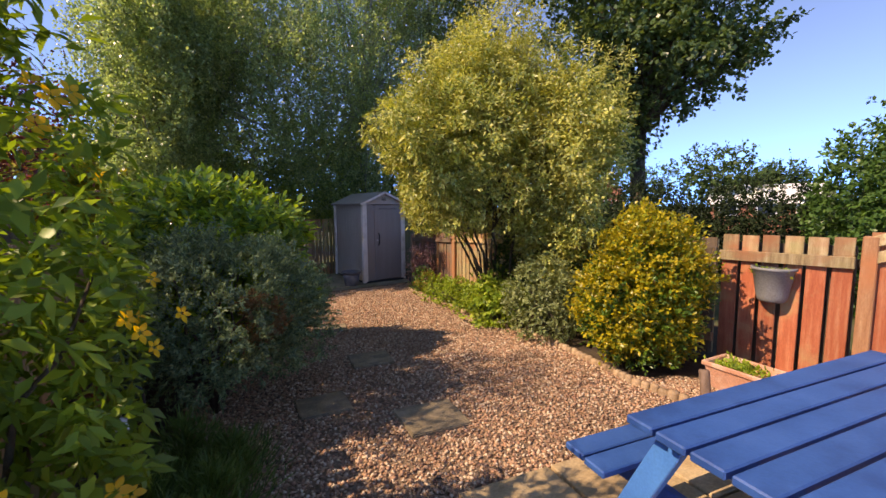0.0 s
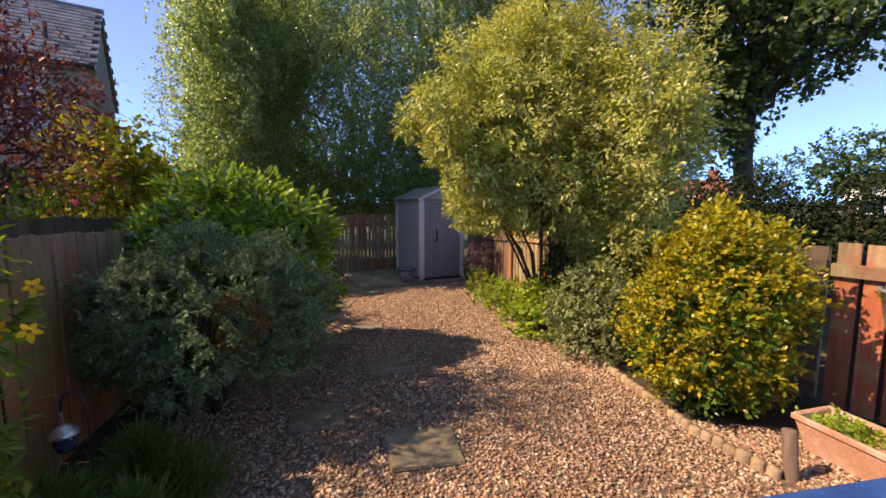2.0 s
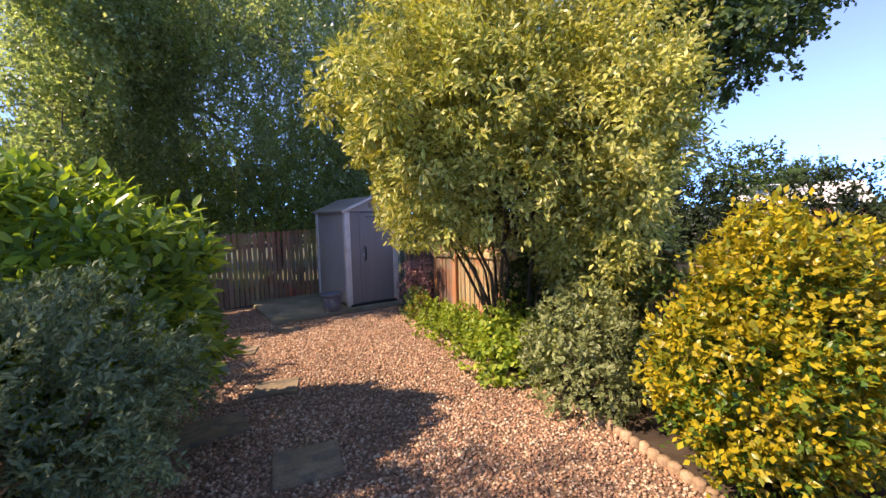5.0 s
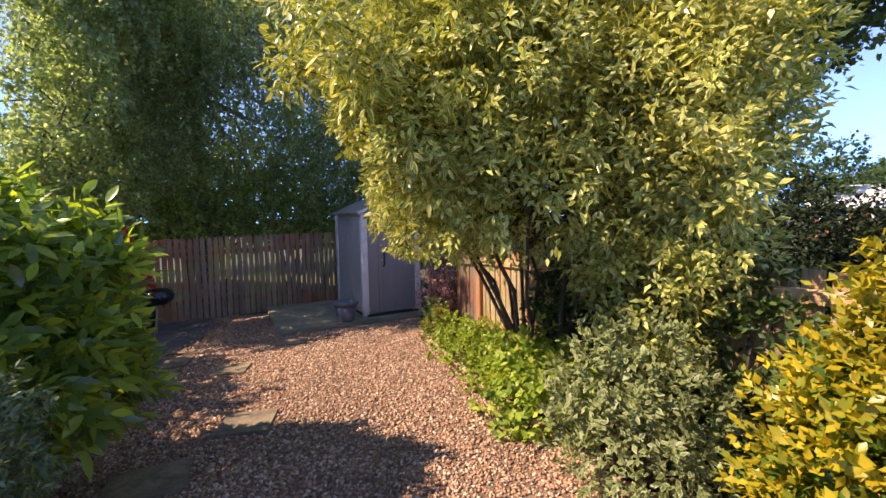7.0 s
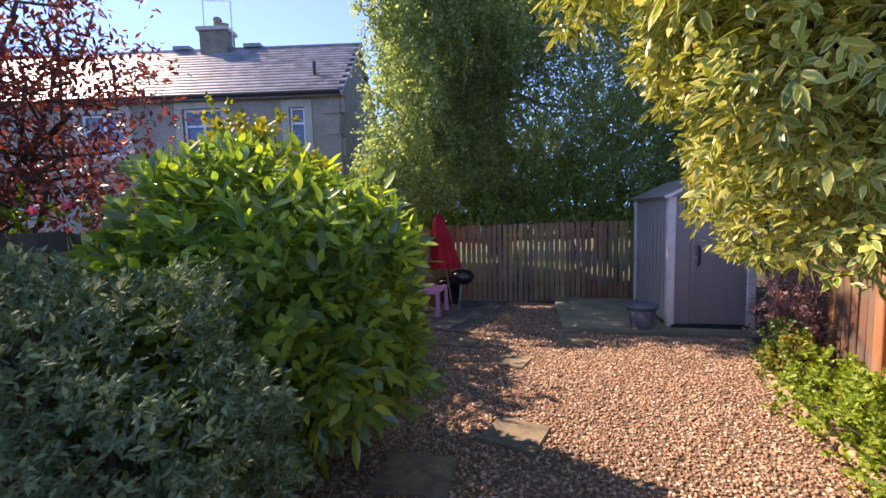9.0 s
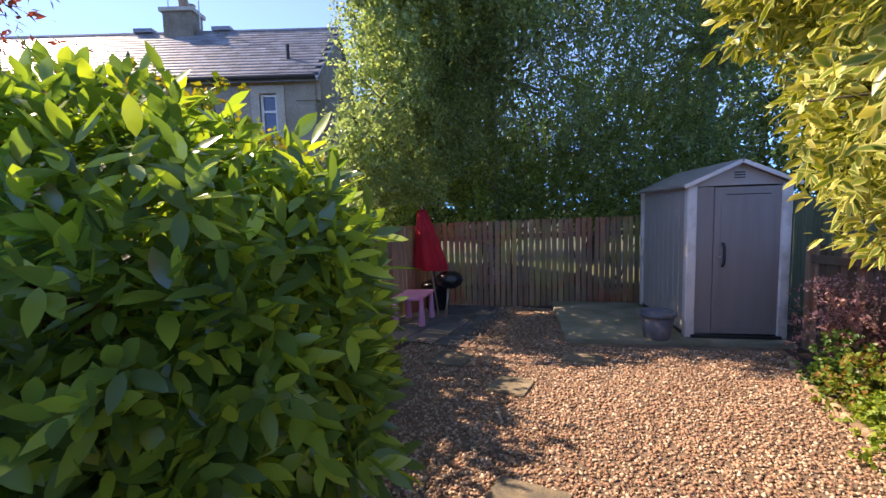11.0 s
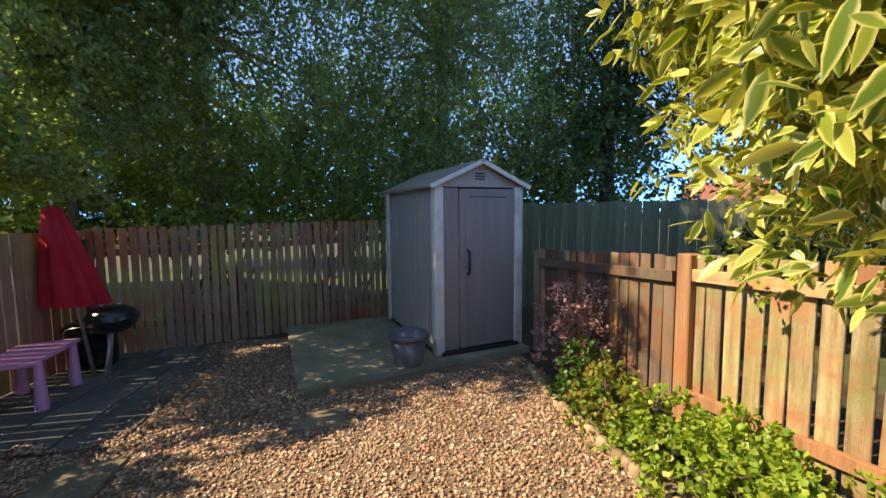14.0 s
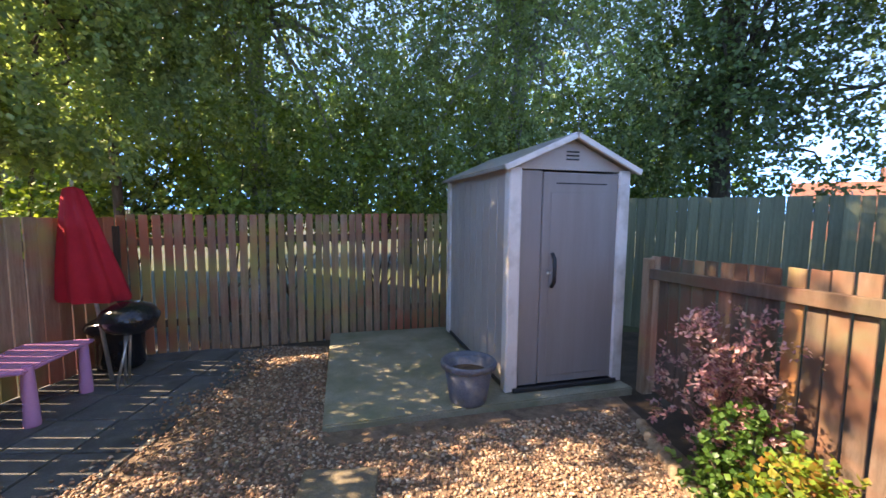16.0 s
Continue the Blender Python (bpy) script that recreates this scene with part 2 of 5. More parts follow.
L_LAUREL = leafy("laurel_leaf", [(0.10, 0.20, 0.058), (0.16, 0.285, 0.07), (0.27, 0.42, 0.07), (0.48, 0.62, 0.085)], rough=0.25, spec=0.85, through_light=0.5, glow=(1.35, 1.3, 0.55))
L_JUNIPER = leafy("juniper_spray", [(0.07, 0.125, 0.068), (0.12, 0.195, 0.10), (0.185, 0.27, 0.135), (0.28, 0.37, 0.18)], rough=0.55, through_light=0.25, spec=0.3)
L_EUONYMUS = leafy("golden_euonymus_leaf", [(0.48, 0.36, 0.022), (0.60, 0.45, 0.04), (0.36, 0.33, 0.026), (0.15, 0.21, 0.03), (0.54, 0.38, 0.024), (0.22, 0.27, 0.032)], rim=(0.24, 0.29, 0.04), rough=0.34, through_light=0.34, rim_lo=0.7, rim_hi=1.05)
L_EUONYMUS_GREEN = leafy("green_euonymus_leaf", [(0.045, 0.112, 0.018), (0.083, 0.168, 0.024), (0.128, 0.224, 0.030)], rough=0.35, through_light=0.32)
L_PRIVET = leafy("variegated_leaf", [(0.10, 0.175, 0.03), (0.19, 0.27, 0.042), (0.34, 0.40, 0.07), (0.66, 0.62, 0.19)], rim=(0.82, 0.74, 0.27), rough=0.33, through_light=0.32, rim_lo=0.5, rim_hi=1.0)
L_BIRCH = leafy("birch_leaf", [(0.18, 0.25, 0.125), (0.25, 0.33, 0.16), (0.33, 0.41, 0.19), (0.47, 0.54, 0.26)], rough=0.3, spec=0.55, through_light=0.62, glow=(1.25, 1.3, 0.75))
L_SYCAMORE = leafy("sycamore_leaf", [(0.06, 0.115, 0.045), (0.10, 0.17, 0.06), (0.17, 0.24, 0.085)], rough=0.34, spec=0.55, through_light=0.42)
L_HEDGE = leafy("hedge_leaf", [(0.037, 0.076, 0.024), (0.060, 0.116, 0.030), (0.102, 0.170, 0.045)], rough=0.5, through_light=0.35)
# near-black because the hedge's shade is painted into its leaf colour
L_SHADED_HEDGE = leafy("shaded_hedge_leaf", [(0.016, 0.028, 0.013), (0.024, 0.042, 0.017), (0.036, 0.06, 0.023)], rough=0.6, spec=0.15, through_light=0.12)
L_HAZEL = leafy("hazel_leaf", [(0.13, 0.21, 0.06), (0.20, 0.30, 0.075), (0.29, 0.40, 0.10), (0.42, 0.50, 0.14)], rough=0.4, through_light=0.55)
L_LIT_HEDGE = leafy("lit_ivy_leaf", [(0.045, 0.112, 0.026), (0.075, 0.165, 0.039), (0.120, 0.225, 0.052)], rough=0.4, through_light=0.35)
L_ACER = leafy("purple_maple_leaf", [(0.09, 0.028, 0.042), (0.14, 0.038, 0.052), (0.22, 0.05, 0.055), (0.32, 0.075, 0.06)], rough=0.42, through_light=0.42)
L_VINE = leafy("yellowing_leaf", [(0.09, 0.16, 0.025), (0.16, 0.23, 0.03), (0.33, 0.33, 0.035), (0.46, 0.33, 0.03)], rough=0.45, through_light=0.4)
L_HYPERICUM = leafy("shrub_leaf", [(0.12, 0.20, 0.03), (0.18, 0.29, 0.036), (0.29, 0.41, 0.05)], rough=0.42, through_light=0.48)
L_GRASS = leafy("feathery_foliage", [(0.055, 0.12, 0.028), (0.09, 0.17, 0.04), (0.14, 0.24, 0.055)], rough=0.5, through_light=0.30)
L_GERANIUM = leafy("border_leaf", [(0.11, 0.20, 0.035), (0.20, 0.33, 0.045), (0.31, 0.44, 0.06), (0.44, 0.51, 0.09), (0.26, 0.38, 0.05)], rough=0.45, through_light=0.42)
L_AUTUMN = leafy("autumn_border_leaf", [(0.16, 0.28, 0.045), (0.24, 0.33, 0.05), (0.13, 0.24, 0.04), (0.36, 0.17, 0.04), (0.20, 0.31, 0.045), (0.32, 0.10, 0.035)], rough=0.5, through_light=0.35)
L_GREY = leafy("grey_variegated_leaf", [(0.065, 0.115, 0.035), (0.10, 0.155, 0.05), (0.15, 0.21, 0.07), (0.25, 0.29, 0.11)], rim=(0.32, 0.36, 0.16), rough=0.45, through_light=0.25)
L_BARBERRY = leafy("barberry_leaf", [(0.22, 0.09, 0.11), (0.46, 0.21, 0.25), (0.68, 0.40, 0.41), (0.74, 0.53, 0.48)], rough=0.45, through_light=0.4)
L_DEAD = leafy("dead_sprig", [(0.17, 0.085, 0.035), (0.26, 0.135, 0.055), (0.15, 0.13, 0.05)], rough=0.7, through_light=0.15, spec=0.2)
L_PETAL = leafy("yellow_petal", [(0.82, 0.42, 0.010), (0.86, 0.50, 0.015)], rough=0.5, through_light=0.35)
L_ROSE = leafy("pink_petal", [(0.65, 0.05, 0.13), (0.75, 0.10, 0.18)], rough=0.5, through_light=0.3)
L_WHITE = leafy("white_petal", [(0.75, 0.74, 0.70), (0.82, 0.81, 0.78)], rough=0.5, through_light=0.3)

# ---- building helpers ----
rng = np.random.default_rng(7)


def gz(y):
    """Height of the garden's ground, which falls gently away from the first eye."""
    return -0.042 * min(max(y, -3.0), 12.5)


def base_of(ob):
    v = Vector((0, 0, 0))
    while ob:
        v += ob.matrix_basis.translation
        ob = ob.parent
    return v


def thing(name, at, label, category, group="", kind=""):
    ob = new(name)
    ob.empty_display_size = 0.1
    ob.matrix_basis = Matrix.Translation(at)
    return tagged(ob, label, category, group, kind)


def part(name, bm, material, parent=None, label="", smooth=False):
    """Links a bmesh (or mesh) given in world metres as one object under its thing."""
    if isinstance(bm, bmesh.types.BMesh):
        me = bpy.data.meshes.new(name)
        bmesh.ops.recalc_face_normals(bm, faces=bm.faces)
        bm.to_mesh(me)
        bm.free()
    else:
        me = bm
    if material:
        me.materials.append(material)
    if smooth:
        me.shade_smooth()
    ob = new(name, me)
    if parent:
        me.transform(Matrix.Translation(-base_of(parent)))
        ob.parent = parent
    return tagged(ob, label)


def box(bm, m, sx, sy, sz, bevel=0.0):
    """A box of that size, its base centre at the pose m."""
    r = bmesh.ops.create_cube(bm, size=1, matrix=m @ Matrix.Translation((0, 0, sz / 2)) @ Matrix.Diagonal((sx, sy, sz, 1)))
    if bevel:
        es = list({e for v in r["verts"] for e in v.link_edges})
        bmesh.ops.bevel(bm, geom=es, offset=bevel, segments=1, affect="EDGES")


def boxed(m, sx, sy, sz, bevel=0.0):
    bm = bmesh.new()
    box(bm, m, sx, sy, sz, bevel)
    return bm


def tube(bm, pts, radii, sides=8, caps=True):
    rings = []
    for i, p in enumerate(pts):
        p = Vector(p)
        d = (Vector(pts[min(i + 1, len(pts) - 1)]) - Vector(pts[max(i - 1, 0)])).normalized()
        a = d.orthogonal().normalized() if i == 0 else (prev - d * prev.dot(d)).normalized()
        prev = a
        b = d.cross(a)
        r = radii[i] if hasattr(radii, "__len__") else radii
        rings.append([bm.verts.new(p + (a * math.cos(k * math.tau / sides) + b * math.sin(k * math.tau / sides)) * r) for k in range(sides)])
    for r0, r1 in zip(rings, rings[1:]):
        for k in range(sides):
            bm.faces.new((r0[k], r0[(k + 1) % sides], r1[(k + 1) % sides], r1[k]))
    if caps:
        bm.faces.new(rings[0][::-1])
        bm.faces.new(rings[-1])


def tubed(pts, radii, sides=8):
    bm = bmesh.new()
    tube(bm, pts, radii, sides)
    return bm


def lathe(profile, centre, sides=24, closed=False, m=None):
    """Turns (radius, height) pairs round the upright through centre."""
    bm = bmesh.new()
    rings = [[bm.verts.new((r * math.cos(k * math.tau / sides), r * math.sin(k * math.tau / sides), z)) for k in range(sides)] for r, z in profile]
    for r0, r1 in zip(rings, rings[1:]):
        for k in range(sides):
            bm.faces.new((r0[k], r0[(k + 1) % sides], r1[(k + 1) % sides], r1[k]))
    if closed:
        bm.faces.new(rings[0])
        bm.faces.new(rings[-1])
    bmesh.ops.transform(bm, verts=bm.verts, matrix=Matrix.Translation(centre) @ (m or Matrix()))
    return bm


def slab(bm, outline, z0, z1, fall=False):
    """A flat piece with that outline; with fall, it follows the ground."""
    lo = [bm.verts.new((x, y, z0 + (gz(y) if fall else 0))) for x, y in outline]
    hi = [bm.verts.new((x, y, z1 + (gz(y) if fall else 0))) for x, y in outline]
    bm.faces.new(hi)
    bm.faces.new(lo[::-1])
    for i in range(len(outline)):
        j = (i + 1) % len(outline)
        bm.faces.new((lo[i], lo[j], hi[j], hi[i]))


def mesh_of(name, verts, faces_n, loops, rim=None):
    """A mesh from arrays: faces_n corners a face."""
    me = bpy.data.meshes.new(name)
    nf = len(loops) // faces_n
    me.vertices.add(len(verts))
    me.vertices.foreach_set("co", np.ascontiguousarray(verts, dtype=np.float32).ravel())
    me.loops.add(len(loops))
    me.loops.foreach_set("vertex_index", np.ascontiguousarray(loops, dtype=np.int32))
    me.polygons.add(nf)
    me.polygons.foreach_set("loop_start", np.arange(0, nf * faces_n, faces_n, dtype=np.int32))
    if rim is not None:
        me.attributes.new("rim", "FLOAT", "POINT").data.foreach_set("value", np.ascontiguousarray(rim, dtype=np.float32))
    me.update(calc_edges=True)
    return me


def unit(v):
    return v / np.maximum(np.linalg.norm(v, axis=1, keepdims=True), 1e-9)


def leaf_mesh(name, P, D, N, size, width=0.45, fold=0.12, fine=True, spread=0.25, droop=0.0):
    """Leaves at P that point along D with faces towards N: a blade with a keel, widest near its middle."""
    n = len(P)
    D = unit(D)
    S = unit(np.cross(D, N))
    N = np.cross(S, D)
    L = (size * (1 + spread * rng.uniform(-1, 1, n)))[:, None]
    W = L * width * 0.5
    tip = P + D * L - np.array([0, 0, 1.0]) * L * droop
    a = P + D * L * 0.45 + S * W
    b = P + D * L * 0.45 - S * W
    idx = np.arange(n)[:, None]
    if fine == 2:
        z = np.array([0, 0, 1.0])
        rows = [P]
        for f, w in ((0.2, 0.72), (0.48, 1.0), (0.74, 0.7)):
            c = P + D * L * f - z * L * (droop + 0.08) * f * f
            rows += [c + S * W * w, c - N * W * fold * 2 * w, c - S * W * w]
        rows.append(P + D * L - z * L * (droop + 0.08))
        T = np.array([[0, 1, 2], [0, 2, 3], [1, 4, 5], [1, 5, 2], [2, 5, 6], [2, 6, 3], [4, 7, 8], [4, 8, 5], [5, 8, 9], [5, 9, 6], [7, 10, 8], [8, 10, 9]]).ravel()
        me = mesh_of(name, np.stack(rows, 1).reshape(-1, 3), 3, (T[None] + idx * 11).ravel(), np.tile([0.5, 1, 0, 1, 1, 0, 1, 1, 0, 1, 0.8], n))
        me.shade_smooth()
        return me
    if fine:
        mid = P + D * L * 0.5 - N * W * fold * 2
        V = np.stack([P, a, tip, b, mid], 1).reshape(-1, 3)
        F = (np.array([[0, 1, 4], [1, 2, 4], [2, 3, 4], [3, 0, 4]]).ravel()[None] + idx * 5).ravel()
        return mesh_of(name, V, 3, F, np.tile([0.55, 1.0, 0.8, 1.0, 0.0], n))
    V = np.stack([P, a, tip - N * L * 0.1, b], 1).reshape(-1, 3)
    F = (np.array([[0, 1, 2, 3]]) + idx * 4).ravel()
    return mesh_of(name, V, 4, F, np.tile([0.4, 1.0, 0.6, 1.0], n))


def lumps(U, seed, freq, amount):
    """Uneven swelling of a crown, by direction."""
    r = np.random.default_rng(seed)
    out = np.zeros(len(U))
    for k in range(7):
        w = r.normal(size=3)
        out += np.sin(U @ w * freq * (0.6 + 0.25 * k) + r.uniform(0, 6.3)) / (1 + 0.35 * k)
    return 1 + amount * out / 2.2


def shell(n, centre, radii, seed=1, freq=3.0, amount=0.14, depth=0.22, low=-1.0):
    """Points in the outer part of a lumpy ellipsoid, with their outward ways."""
    U = unit(rng.normal(size=(int(n * 2.6) + 50, 3)))
    U = U[U[:, 2] > low][:n]
    d = np.minimum(rng.exponential(depth, len(U)), 0.75)
    k = lumps(U, seed, freq, amount) * (1 - d)
    return np.array(centre) + U * k[:, None] * np.array(radii), unit(U / np.array(radii))


def leaf_ways(O, out=1.0, up=0.2, wild=0.9):
    D = unit(O * out + np.array([0, 0, up]) + rng.normal(size=O.shape) * wild)
    N = unit(O * 0.7 + np.array([0, 0, 0.9]) + rng.normal(size=O.shape) * 0.55)
    return D, N


def sprays(n, k, centre, radii, seed=1, freq=3.0, amount=0.14, depth=0.22, low=-1.0, twig=0.2, out=1.0, up=0.2, wild=0.7, droop=0.1):
    """Leaves set along short twigs that stand out of a crown: places, ways, faces."""
    C, O = shell(max(1, n // k), centre, radii, seed, freq, amount, depth, low)
    T = unit(O * out + np.array([0, 0, up]) + rng.normal(size=O.shape) * wild)
    C, O, T = np.repeat(C, k, 0), np.repeat(O, k, 0), np.repeat(T, k, 0)
    s = rng.uniform(-0.3, 1, (len(C), 1))
    ln = np.repeat(rng.uniform(0.5, 1.4, (len(C) // k, 1)), k, 0) * twig
    P = C + T * s * ln - np.array([0, 0, 1.0]) * droop * (s * s) * ln + rng.normal(size=C.shape) * twig * 0.09
    D = unit(T * 0.75 + rng.normal(size=C.shape) * 0.62 - np.array([0, 0, 1.0]) * droop)
    N = unit(O * 0.55 + np.array([0, 0, 0.9]) + rng.normal(size=C.shape) * 0.45)
    return P, D, N


def rosettes(n, k, centre, radii, seed=1, freq=3.0, amount=0.2, depth=0.2, twig=0.1, open_out=0.9, up=0.25):
    """Leaves in whorls at the tips of shoots that stand out of a lumpy crown: places, ways, faces."""
    C, O = shell(max(1, n // k), centre, radii, seed, freq, amount, depth)
    T = unit(O + np.array([0, 0, up]) + rng.normal(size=O.shape) * 0.45)
    A = unit(np.cross(T, rng.normal(size=T.shape)))
    B = np.cross(T, A)
    C, O, T, A, B = (np.repeat(v, k, 0) for v in (C, O, T, A, B))
    i = np.tile(np.arange(k), len(C) // k)
    a = (i * 2.4 + rng.normal(size=len(C)) * 0.25)[:, None]
    s = (i / max(1, k - 1))[:, None]
    R = A * np.cos(a) + B * np.sin(a)
    P = C + T * (s - 0.5) * twig * 2 + R * 0.012 + rng.normal(size=C.shape) * 0.008
    D = unit(T * (0.25 + 0.75 * s) + R * open_out * (1.25 - 0.6 * s) + rng.normal(size=C.shape) * 0.16)
    N = unit(T * 1.0 - R * 0.45 + np.array([0, 0, 0.6]) + rng.normal(size=C.shape) * 0.2)
    return P, D, N


def limb_bm(base, tip, r0, r1=0.006, wander=0.12, sides=6):
    bm = bmesh.new()
    limbs(bm, base, [tip], r0, r1, wander, sides)
    return bm


def limbs(bm, base, tips, r0, r1=0.006, wander=0.12, sides=6, steps=5):
    for tp in tips:
        b, tp = Vector(base), Vector(tp)
        pts = []
        for i in range(steps + 1):
            f = i / steps
            w = Vector(rng.normal(size=3)) * wander * math.sin(f * math.pi)
            pts.append(b.lerp(tp, f) + w + Vector((0, 0, 0.12 * (tp - b).length * math.sin(f * math.pi))))
        tube(bm, pts, [r0 + (r1 - r0) * (i / steps) ** 0.8 for i in range(steps + 1)], sides)


def bush(name, at, centre, radii, n, size, material, label, category="shrub", width=0.45, seed=1, freq=3.0, amount=0.14, depth=0.22, out=1.0, up=0.2,
         wild=0.9, low=-1.0, stems=9, droop=0.0, group="", fine=True, keep=None, k=12, twig=None, whorl=False):
    """A shrub: woody stems from its base and a crown of single leaves."""
    t = thing(name, at, label, category, group)
    if whorl:
        P, D, N = rosettes(n, k, centre, radii, seed, freq, amount, depth, twig, 0.8, up)
    else:
        P, D, N = sprays(n, k, centre, radii, seed, freq, amount, depth, low, twig or size * 2.2, out, up, wild, droop)
    ok = P[:, 2] > np.array([gz(y) for y in P[:, 1]]) + 0.02
    if keep is not None:
        ok &= keep(P)
    P, D, N = P[ok], D[ok], N[ok]
    c = np.array(centre)
    for i in rng.choice(len(P), stems, replace=False):
        part("stem", limb_bm(at, c + (P[i] - c) * 0.8, 0.02, 0.005, 0.06), M_BARK, t, smooth=True)
    part("foliage", leaf_mesh("foliage", P, D, N, size, width, fine=fine, droop=droop), material, t)
    return t

# ---- ground ----
gx = np.concatenate([[-900, -300, -100, -40], np.arange(-15, 16, 1.5), [40, 100, 300, 900]])
gy = np.concatenate([[-900, -300, -100, -30], np.arange(-9, 21, 1.0), [40, 100, 300, 900]])
GV = np.array([(x, y, gz(y) - 0.004) for y in gy for x in gx])
nx = len(gx)
GF = np.array([(j * nx + i, j * nx + i + 1, (j + 1) * nx + i + 1, (j + 1) * nx + i) for j in range(len(gy) - 1) for i in range(nx - 1)]).ravel()
tagged(part("ground", mesh_of("ground", GV, 4, GF), M_FAR_GROUND), "rough grass and earth round the gardens", "ground", kind="structure")


def sheet(name, xs, ys, lift, material, label):
    V = np.array([(x, y, gz(y) + lift) for y in ys for x in xs])
    w = len(xs)
    F = np.array([(j * w + i, j * w + i + 1, (j + 1) * w + i + 1, (j + 1) * w + i) for j in range(len(ys) - 1) for i in range(w - 1)]).ravel()
    return tagged(part(name, mesh_of(name, V, 4, F), material), label, "ground", kind="structure")


sheet("soil_ground", np.linspace(-2.5, 5.6, 9), np.linspace(-3, 12.4, 15), 0.0, M_SOIL, "dark bare garden soil in the beds")
sheet("gravel_ground", np.linspace(-0.75, 3.0, 6), np.linspace(-2.5, 11.5, 15), 0.004, M_GRAVEL_BED, "sandy bed under the loose gravel")
sheet("gravel_ground", np.linspace(3.0, 4.2, 3), np.linspace(1.32, 2.5, 3), 0.004, M_GRAVEL_BED, "sandy bed under the gravel by the trough")

sheet("gravel_ground", np.linspace(-1.35, -0.75, 3), np.linspace(7.2, 8.62, 3), 0.004, M_GRAVEL_BED, "sandy bed under the gravel by the paving")

STONES = [(1.05, 2.80, 2, 0.50, 0.50), (0.30, 3.37, 5, 0.44, 0.42), (0.91, 4.33, 0, 0.48, 0.48), (0.24, 5.19, 12, 0.50, 0.46),
          (0.69, 5.93, -4, 0.46, 0.44), (0.24, 7.57, -4, 0.38, 0.44), (0.79, 8.66, 4, 0.46, 0.36), (-0.60, 8.12, 3, 0.46, 0.50)]


def turned(cx, cy, deg, w, h, jit=0.0):
    a = radians(deg)
    return [(cx + math.cos(a) * u - math.sin(a) * v, cy + math.sin(a) * u + math.cos(a) * v)
            for u, v in ((-w / 2 + rng.uniform(0, jit), -h / 2 + rng.uniform(0, jit)), (w / 2 - rng.uniform(0, jit), -h / 2 + rng.uniform(0, jit)),
                         (w / 2 - rng.uniform(0, jit), h / 2 - rng.uniform(0, jit)), (-w / 2 + rng.uniform(0, jit), h / 2 - rng.uniform(0, jit)))]


for sx, sy, deg, w, h in STONES:
    bm = bmesh.new()
    slab(bm, turned(sx, sy, deg, w, h, 0.03), -0.02, 0.028, True)
    bmesh.ops.bevel(bm, geom=list(bm.edges), offset=0.008, segments=2, affect="EDGES")
    ob = part("stepping_stone", bm, M_STONE_STEP)
    tagged(ob, "square buff sandstone stepping stone sunk in gravel", "stepping stone", "stepping stones")


def in_quad(X, Y, cx, cy, deg, w, h):
    a = radians(deg)
    u, v = (X - cx) * math.cos(a) + (Y - cy) * math.sin(a), -(X - cx) * math.sin(a) + (Y - cy) * math.cos(a)
    return (np.abs(u) < w / 2) & (np.abs(v) < h / 2)


def edge_x(Y):
    """The line of the log edging along the bed."""
    return np.interp(Y, [1.9, 2.1, 2.3, 2.65, 2.9, 4.0, 5.0, 6.3, 7.8, 8.6, 9.6], [3.08, 3.02, 2.99, 2.95, 2.99, 3.08, 2.97, 2.82, 2.77, 2.78, 2.95])


